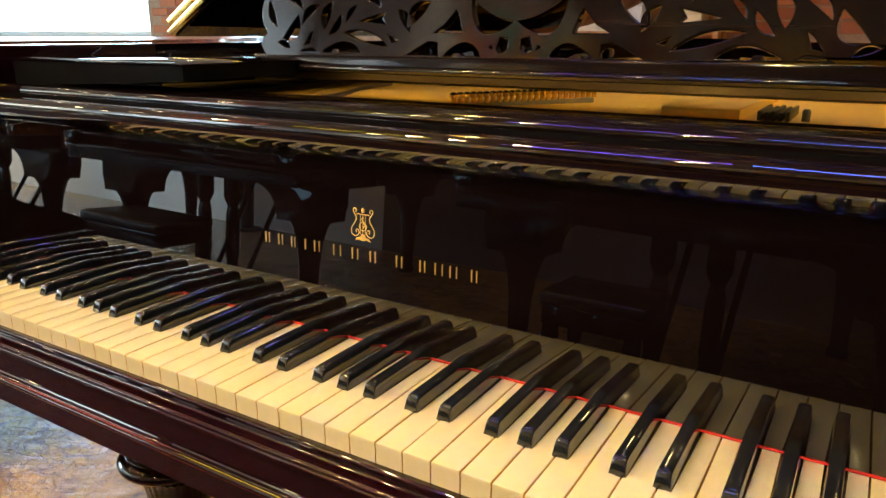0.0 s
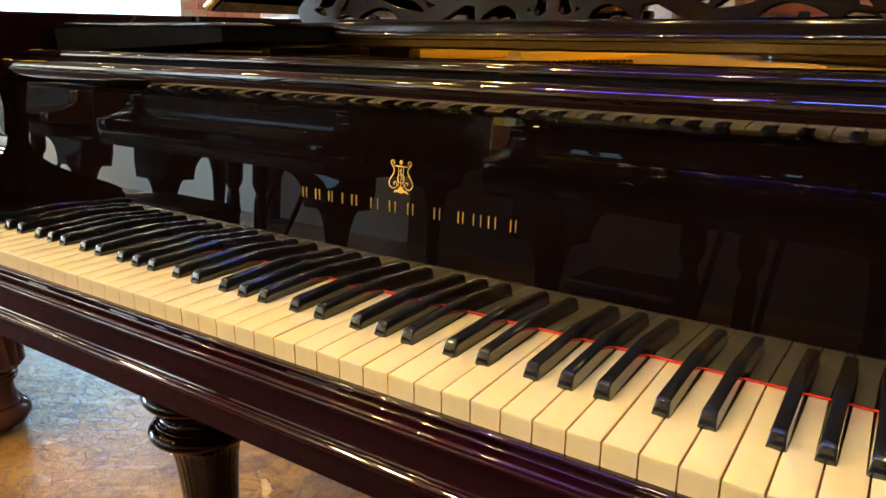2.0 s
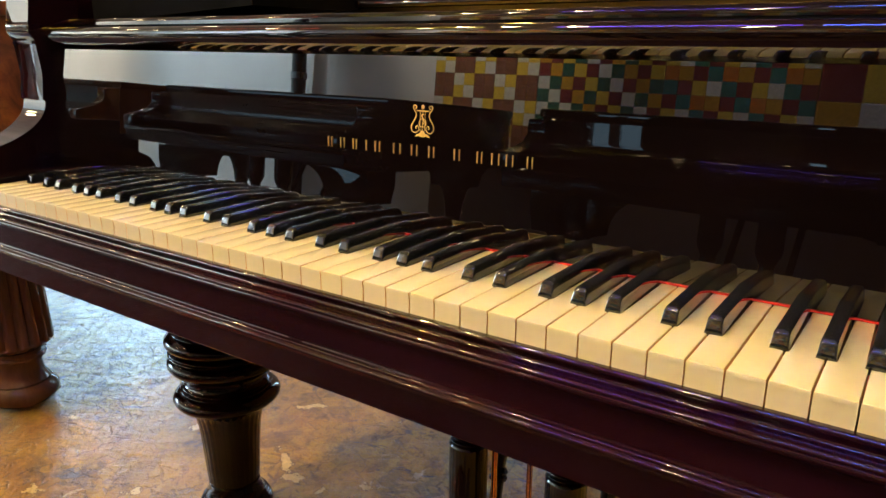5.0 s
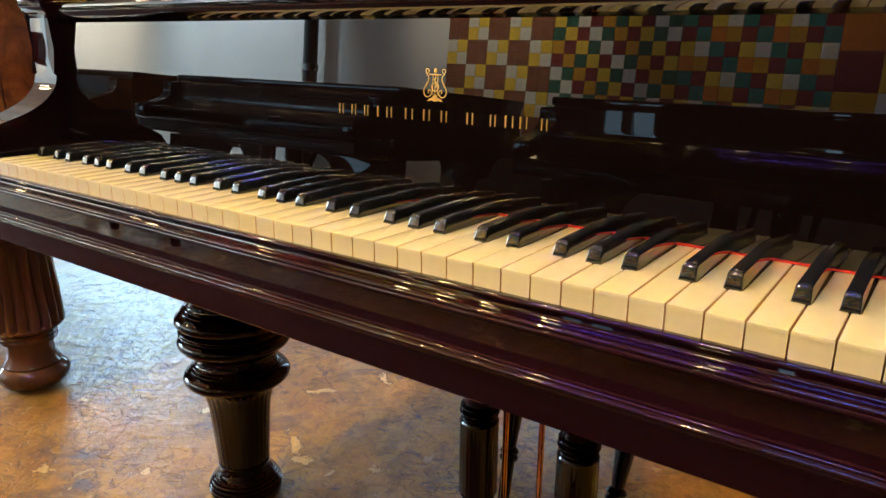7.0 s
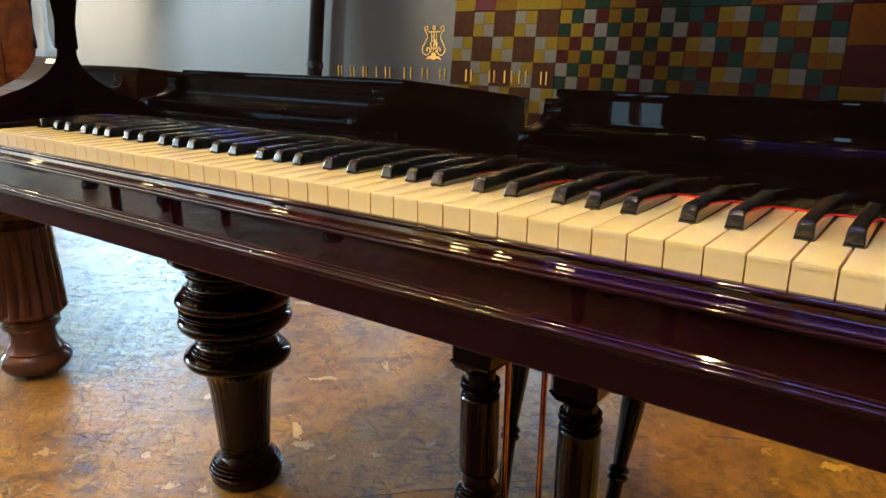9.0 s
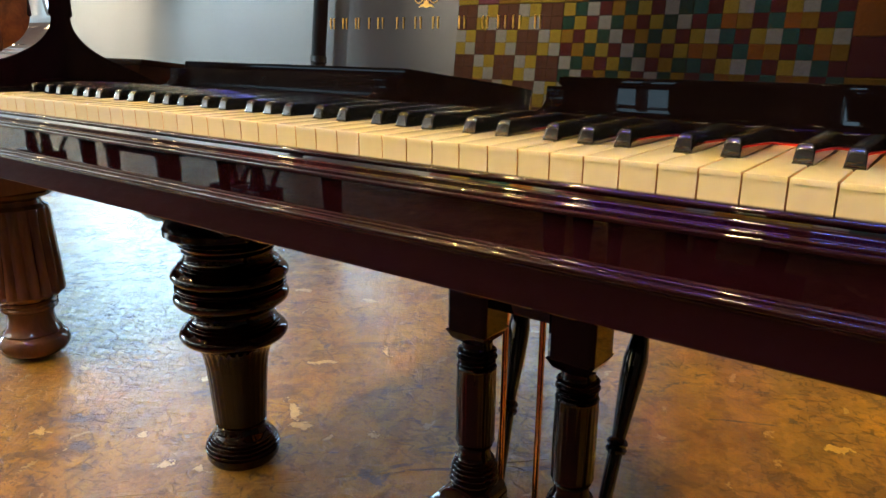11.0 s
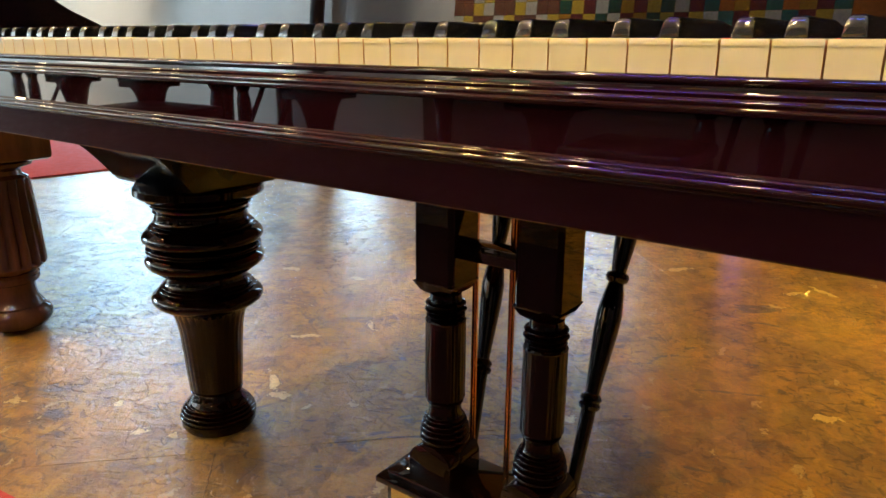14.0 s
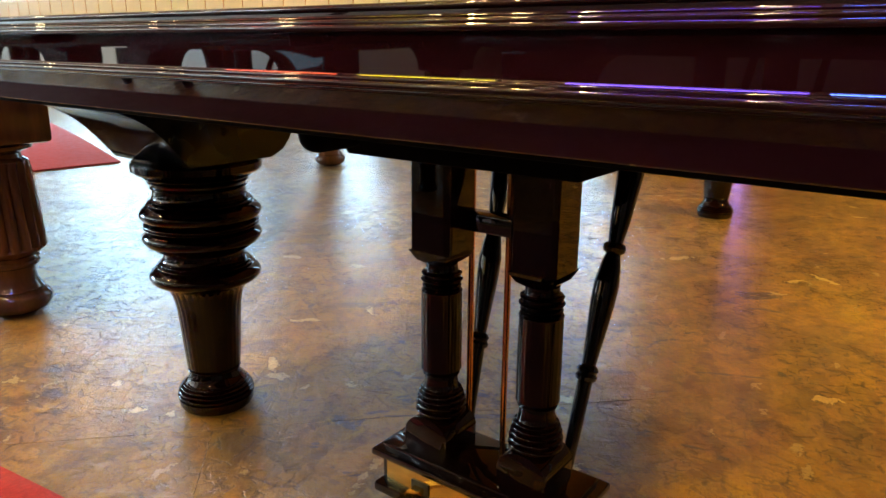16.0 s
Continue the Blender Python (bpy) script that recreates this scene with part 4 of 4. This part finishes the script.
# pedal box: lid slab with a stepped edge, body, brass front plate with slots
bx0, bx1, by0, by1 = 0.468, 0.772, 0.284, 0.412
part("box_lid", box(bx0, bx1, by0, by1, 0.094, 0.104, 0.003), EBONY, lyre)
part("box_lid_step", box(bx0 + 0.012, bx1 - 0.012, by0 + 0.012, by1 - 0.012, 0.104, 0.112, 0.003), EBONY, lyre)
part("pedal_box", box(bx0 + 0.012, bx1 - 0.012, by0 + 0.012, by1 - 0.012, 0.050, 0.094, 0.002), EBONY, lyre)
part("box_base", box(bx0 + 0.002, bx1 - 0.002, by0 + 0.002, by1 - 0.002, 0.036, 0.050, 0.003), EBONY, lyre)
part("brass_plate", box(bx0 + 0.022, bx1 - 0.022, by0 + 0.0085, by0 + 0.0118, 0.053, 0.092, 0.001), BRASS, lyre, "polished brass front plate")
for px in (0.55, 0.625, 0.70):
    part("pedal_slot", box(px - 0.014, px + 0.014, by0 + 0.0065, by0 + 0.0086, 0.060, 0.078), HOUSING, lyre)
    part("pedal", prism(smooth([(0.0075, by0 + 0.02), (0.009, by0 - 0.03), (0.014, by0 - 0.07), (0.013, by0 - 0.095), (0, by0 - 0.102), (-0.013, by0 - 0.095), (-0.014, by0 - 0.07), (-0.009, by0 - 0.03), (-0.0075, by0 + 0.02)], 4), "z", 0.064, 0.071, 0.002), BRASS, lyre, "brass pedal").location = (px, 0, 0)
for px in (0.567, 0.624):
    part("pedal_rod", rod((px, LY + 0.036, 0.108), (px, LY + 0.036, 0.53), 0.0042, seg=14), COPPER, lyre, "copper coloured lift rod")
BR = [(0, 0.006), (0.03, 0.0085), (0.24, 0.0100), (0.252, 0.0100), (0.256, 0.0135), (0.265, 0.0150), (0.273, 0.0125), (0.281, 0.0150), (0.289, 0.0130), (0.295, 0.0095), (0.34, 0.0115), (0.45, 0.0165), (0.50, 0.0170), (0.545, 0.0135), (0.575, 0.0100), (0.580, 0.0140), (0.590, 0.0160), (0.600, 0.0140), (0.604, 0.0100), (0.66, 0.0135), (0.78, 0.0178), (0.88, 0.0165), (0.96, 0.0110), (1.0, 0.009)]
for a, b in (((0.548, 0.40, 0.09), (0.503, 0.58, 0.60)), ((0.710, 0.40, 0.09), (0.718, 0.57, 0.60))):
    part("brace", rod(a, b, 0.01, seg=20, profile=BR), BLACK, lyre, "turned black lyre brace", 40)

# ---- other pianos, bench, wall hangings ----
BIGLEG = [(0.03, 0.0), (0.055, 0.004), (0.074, 0.014), (0.082, 0.028), (0.083, 0.040), (0.077, 0.052), (0.066, 0.060), (0.067, 0.065), (0.062, 0.072), (0.055, 0.084), (0.053, 0.105), (0.054, 0.119), (0.064, 0.124), (0.066, 0.130), (0.063, 0.136), (0.066, 0.141), (0.063, 0.147), (0.075, 0.155), (0.086, 0.166), (0.087, 0.17), (0.083, 0.25), (0.076, 0.36), (0.072, 0.378), (0.060, 0.386), (0.058, 0.396), (0.066, 0.402), (0.084, 0.408), (0.086, 0.416), (0.07, 0.422)]


VASE = [(0.036, 0.0), (0.042, 0.004), (0.042, 0.03), (0.034, 0.04), (0.036, 0.12), (0.042, 0.25), (0.052, 0.34), (0.070, 0.41), (0.096, 0.455), (0.102, 0.47), (0.102, 0.475)]


def other_grand(name_label, m, case, dark, legs, width=1.42, length=1.7, closed=True, group="pianos round the room", leg_profile=LEG, span=(0.0826, 0.2361), top=0.87, head=0.46, tail=(0.40, 0.86), lean=0.0, arched=False):
    """A grand piano with its keyboard closed; x across, the player's side at y = 0, body towards +y."""
    g = thing("grand_piano", name_label, "piano", group, m)
    w = width / 2
    out = [(-w, 0.22), (-w, length * 0.6)] + smooth([(-w, length * 0.6), (-w + 0.08, length * 0.86), (-w + 0.3, length), (-w + 0.58, length * 0.92), (-w + 0.76, length * 0.68), (w - 0.2, length * 0.5), (w, length * 0.34), (w, 0.22)], 5)
    part("case", prism(out, "z", 0.60, top - 0.03, 0.004), case, g)
    part("lid", prism([(x * 1.015, y) for x, y in out], "z", top - 0.03, top, 0.006), case, g)
    part("key_slip", prism([(0.24, 0.60), (0.0, 0.60), (-0.004, 0.61), (-0.004, 0.645), (-0.014, 0.65), (-0.018, 0.658), (-0.012, 0.667), (0.24, 0.667)], "x", -w + 0.002, w - 0.002, 0.002), dark, g)
    part("key_lid", prism([(0.219, 0.836), (0.172 + lean, 0.836), (0.168 + lean, 0.832)] + smooth([(0.166, 0.77), (0.16, 0.742), (0.13, 0.726), (0.02, 0.716), (0.012, 0.705), (0.02, 0.695)], 4) + [(0.219, 0.695)], "x", -w + 0.07, w - 0.07), dark, g)
    for s in (-1, 1):
        pts = [(0.219, 0.668), (-0.018, 0.668), (-0.02, 0.70)] + smooth([(-0.015, 0.715), (0.06, 0.735), (0.12, 0.76), (0.135, 0.79), (0.13, 0.815), (0.135, 0.83)], 4) + [(0.219, 0.835)]
        a, b = (-w, -w + 0.068) if s < 0 else (w - 0.068, w)
        part("arm", prism(pts, "x", a, b, 0.004), case, g)
    part("underside", prism([(x * 0.97, y * 0.98) for x, y in out], "z", 0.575, 0.60), dark, g)
    for lx, ly in ((-w + 0.14, 0.25), (w - 0.14, 0.25), (-w + tail[0], length * tail[1])):
        part("leg", lathe(leg_profile, 90, 18, span, 0.14), legs, g, "turned and fluted leg", 40).location = (lx, ly, 0)
        if arched:
            wing = smooth([(0.24, 0.579), (0.185, 0.566), (0.14, 0.535), (0.113, 0.49), (0.105, 0.44)], 5)
            part("leg_block", prism([(min(w - 0.02, lx + x), z) for x, z in wing] + [(max(0.02 - w, lx - x), z) for x, z in wing[::-1]], "y", ly - 0.09, ly + 0.09, 0.004), legs, g)
        else:
            part("leg_block", box(lx - 0.1, lx + 0.1, ly - 0.1, ly + 0.1, head - 0.04, 0.58, 0.012), legs, g)
    for lx in (-0.09, 0.09):
        part("lyre_post", lathe([(0.03, 0.10), (0.034, 0.14), (0.024, 0.18), (0.03, 0.22), (0.03, 0.40), (0.022, 0.44), (0.04, 0.48), (0.04, 0.58)], 24), dark, g).location = (lx, 0.27, 0)
    part("pedal_box", box(-0.17, 0.17, 0.21, 0.34, 0.04, 0.11, 0.004), dark, g)
    for lx in (-0.10, 0.10):
        part("brace", rod((lx, 0.33, 0.09), (lx, 0.62, 0.58), 0.012), dark, g)
    return g


# brown piano beside the open one, facing the same way
other_grand("brown burl walnut grand piano with thick fluted legs", pose(-1.342, 0.09, 0), BURL, WALNUT, WALNUT, width=1.40, length=2.6, top=0.957, tail=(0.23, 0.90), leg_profile=BIGLEG, span=(0.168, 0.365), head=0.46)
# three more behind the player's place, facing the open keyboard
other_grand("black lacquered grand piano, closed, facing the open keyboard", pose(-1.50, -1.32, 0, 0, 0, 180), BLACK, SLATE, EBONY, width=1.40, length=1.6, lean=0.02, leg_profile=VASE, span=(0, 0), arched=True)
other_grand("brown varnished grand piano, closed, against the quilted wall", pose(-3.30, -1.30, 0, 0, 0, 180), WALNUT, EBONY, EBONY, width=1.45, length=1.6, leg_profile=VASE, span=(0, 0), arched=True)
other_grand("dark red-black grand piano, closed, facing the open keyboard", pose(0.53, -1.37, 0, 0, 0, 185.5), EBONY, EBONY, EBONY, width=1.45, length=1.6, leg_profile=VASE, span=(0, 0), arched=True)


def bench(m, half=0.26):
    b = thing("piano_bench", "dark wooden piano bench with a padded leather seat", "bench", m=m)
    part("seat", box(-half, half, -0.15, 0.15, 0.345, 0.39, 0.016, 3), LEATHER, b)
    part("apron", box(-half + 0.015, half - 0.015, -0.14, 0.14, 0.285, 0.345, 0.004), EBONY, b)
    for x in (0.04 - half, half - 0.04):
        for y in (-0.115, 0.115):
            part("leg", lathe([(0.016, 0), (0.02, 0.02), (0.022, 0.16), (0.028, 0.25), (0.024, 0.288)], 16), EBONY, b).location = (x, y, 0)
    return b


bench(pose(-1.70, -1.36, 0))
bench(pose(0.34, -1.50, 0), 0.17)


def pole(x, y):
    p = thing("black_post", "slim black metal post standing against the plaster wall", "post", m=pose(x, y, 0))
    part("tube", lathe([(0.05, 0.012), (0.05, CEIL)], 24), HOUSING, p)
    part("foot_plate", lathe([(0.11, 0), (0.11, 0.01), (0.06, 0.014)], 24), HOUSING, p)
    part("clamp", lathe([(0.05, 0), (0.058, 0.005), (0.058, 0.045), (0.05, 0.05)], 24), STEEL, p).location = (0, 0, 1.0)


pole(-2.76, -2.98)

CLOTH = {}
for n, c in dict(yellow=(0.72, 0.5, 0.06), ochre=(0.55, 0.3, 0.03), orange=(0.6, 0.2, 0.03), white=(0.68, 0.66, 0.58), maroon=(0.2, 0.035, 0.035), brown=(0.22, 0.09, 0.05), green=(0.03, 0.12, 0.08), teal=(0.04, 0.2, 0.17), pink=(0.4, 0.12, 0.15)).items():
    CLOTH[n] = plain(n + "_cotton", c, 0.9, vary=0.15, scale=90, rel=0.2)
NAMES = list(CLOTH)


def quilt(x0, z0, size, n, cells, label):
    """A square patchwork hanging on the south wall; each patch is slightly padded."""
    q = thing("quilt", label, "wall hanging", "patchwork quilts", pose(x0, Y0, z0))
    bm = bmesh.new()
    s = size / n
    for i in range(n):
        for j in range(n):
            name = cells(i, j)
            x, z = i * s, (n - 1 - j) * s
            lo = [bm.verts.new((x + a * s, 0.006, z + b * s)) for a, b in ((0, 0), (1, 0), (1, 1), (0, 1))]
            k = 0.025
            hi = [bm.verts.new((x + (a * (1 - 2 * k) + k) * s, 0.0085, z + (b * (1 - 2 * k) + k) * s)) for a, b in ((0, 0), (1, 0), (1, 1), (0, 1))]
            for f in [bm.faces.new(hi)] + [bm.faces.new((lo[m_], lo[(m_ + 1) % 4], hi[(m_ + 1) % 4], hi[m_])) for m_ in range(4)]:
                f.material_index = NAMES.index(name)
    part("patchwork", bm, [CLOTH[k] for k in NAMES], q, sharp=10)
    part("lining", box(0.002, size - 0.002, 0.001, 0.0062, 0.002, size - 0.002), CLOTH["brown"], q)


def q1(i, j):
    if ((i // 2) + (j // 2)) % 2 == 0:
        return "brown"
    return "white" if (i + j) % 2 == 0 else "yellow"


WORD = dict(Y="yellow", G="green", W="white", M="maroon", O="ochre")
ODD, EVEN = "WGOMYGWMOGYMWG", "GWMOGYMWGOMYGW"


def q2(i, j):
    return WORD[(ODD, EVEN)[j % 2][(i + 4 - 2 * (j // 2)) % 14]]


def q3(i, j):
    if ((i // 2) + (j // 2)) % 2:
        return (("yellow", "white"), ("orange", "ochre"))[j % 2][i % 2]
    return (("teal", "maroon"), ("maroon", "teal"))[j % 2][i % 2]


pick = random.Random(11)
table = [[pick.choice(NAMES) for _ in range(5)] for _ in range(40)]
QS = 0.725
quilt(-1.67, 0.655, QS, 10, q1, "patchwork quilt of brown squares and yellow and white checks")
quilt(-0.942, 0.655, QS, 10, q2, "patchwork quilt of small yellow, green, maroon and white checks")
quilt(-0.214, 0.655, QS, 10, q3, "patchwork quilt of yellow, orange, teal and maroon squares")
quilt(0.514, 0.655, QS, 4, lambda i, j: (("orange", "yellow", "white", "ochre"), ("maroon", "yellow", "ochre", "white"), ("ochre", "white", "yellow", "maroon"), ("yellow", "teal", "orange", "white"))[j][i], "patchwork quilt of large ochre, maroon and white patches")
for k in range(4):
    quilt(-1.67 + 0.728 * k, 1.384, QS, 5, lambda i, j, k=k: table[k * 6 + j][i], "patchwork quilt of mixed bright patches")

# carpets


def carpet(points, label, cloth=CARPET):
    c = thing("carpet", label, "carpet")
    part("woven_sheet", prism(points, "z", 0.001, 0.010, 0.002), cloth, c)


carpet([(-5.6, 1.75), (-2.82, 1.30), (-2.76, 1.74), (-4.2, 2.2), (-5.6, 2.6)], "red carpet runner on the polished floor")
carpet([(-0.42, -0.17), (0.25, -0.09), (0.25, 0.043), (0.07, 0.020), (-0.42, -0.043)], "red carpet strip lying before the keyboard")
# Unseen sheet, added so that the polished rail mirrors a shaded floor.
carpet([(-4.6, -1.15), (2.4, -1.15), (2.4, 0.175), (0.27, -0.10), (-4.6, -0.73)], "unseen dark maroon sheet added for the shaded floor between the facing pianos", DARK_SHEET)



def shelf_unit(x0, y1, w, h):
    u = thing("shelf_unit", "open orange pine shelf unit against the brick wall", "shelf", m=pose(x0, y1, 0))
    for x in (0, w - 0.03):
        part("side_panel", box(x, x + 0.03, -0.3, 0, 0, h, 0.003), PINE, u)
    for k in range(4):
        z = 0.05 + k * (h - 0.08) / 3
        part("shelf_board", box(0.03, w - 0.03, -0.3, 0, z, z + 0.025, 0.002), PINE, u)
    part("back_panel", box(0.03, w - 0.03, -0.008, -0.002, 0.05, h, 0), PINE, u)


def carton(x, y, z, w, d, h, colour, word):
    c = thing("box", word + " cardboard box on a shelf", "box", "boxes on the shelf", pose(x, y, z))
    part("body", box(0, w, -d, 0, 0, h * 0.7, 0.004), colour, c)
    part("box_cover", box(-0.004, w + 0.004, -d - 0.004, 0.004, h * 0.7 + 0.001, h, 0.004), colour, c)


PINE = lacquer("orange_pine", (0.30, 0.12, 0.04), (0.46, 0.20, 0.07), grain=(3, 3, 40), rough=0.3, ior=1.45)
shelf_unit(-0.72, 4.15, 0.9, 1.45)
CREAM = plain("cream_card", (0.72, 0.64, 0.46), 0.8)
PALE = plain("white_card", (0.72, 0.72, 0.70), 0.8)
carton(-0.66, 4.10, 0.985, 0.2, 0.2, 0.16, CREAM, "cream")
carton(-0.40, 4.10, 0.985, 0.14, 0.2, 0.2, PALE, "white")
carton(-0.15, 4.10, 0.985, 0.22, 0.2, 0.13, CREAM, "cream")
carton(-0.62, 4.10, 1.4505, 0.26, 0.2, 0.18, PALE, "white")

# bricks of the back wall round the large window
brick = put("brick", box(0, 0.215, 0, 0.03, 0, 0.065, 0.004, 1), BRICK)
count = 0
for r in range(40):
    z = 0.0 + r * 0.075
    x = X0 + (r % 2) * 0.11
    while x < 1.0 and count < 300:
        if -1.1 < x < 0.75 and 0.95 < z < 1.45 or x > -4.95 and x < -4.1 and z > 0.6 and z < 2.9 or (-7.4 < x < -4.3 and 0.65 < z < 0.85):
            o = part("brick", brick, None, wb)
            o.location = (x, Y1, z)
            count += 1
        x += 0.225
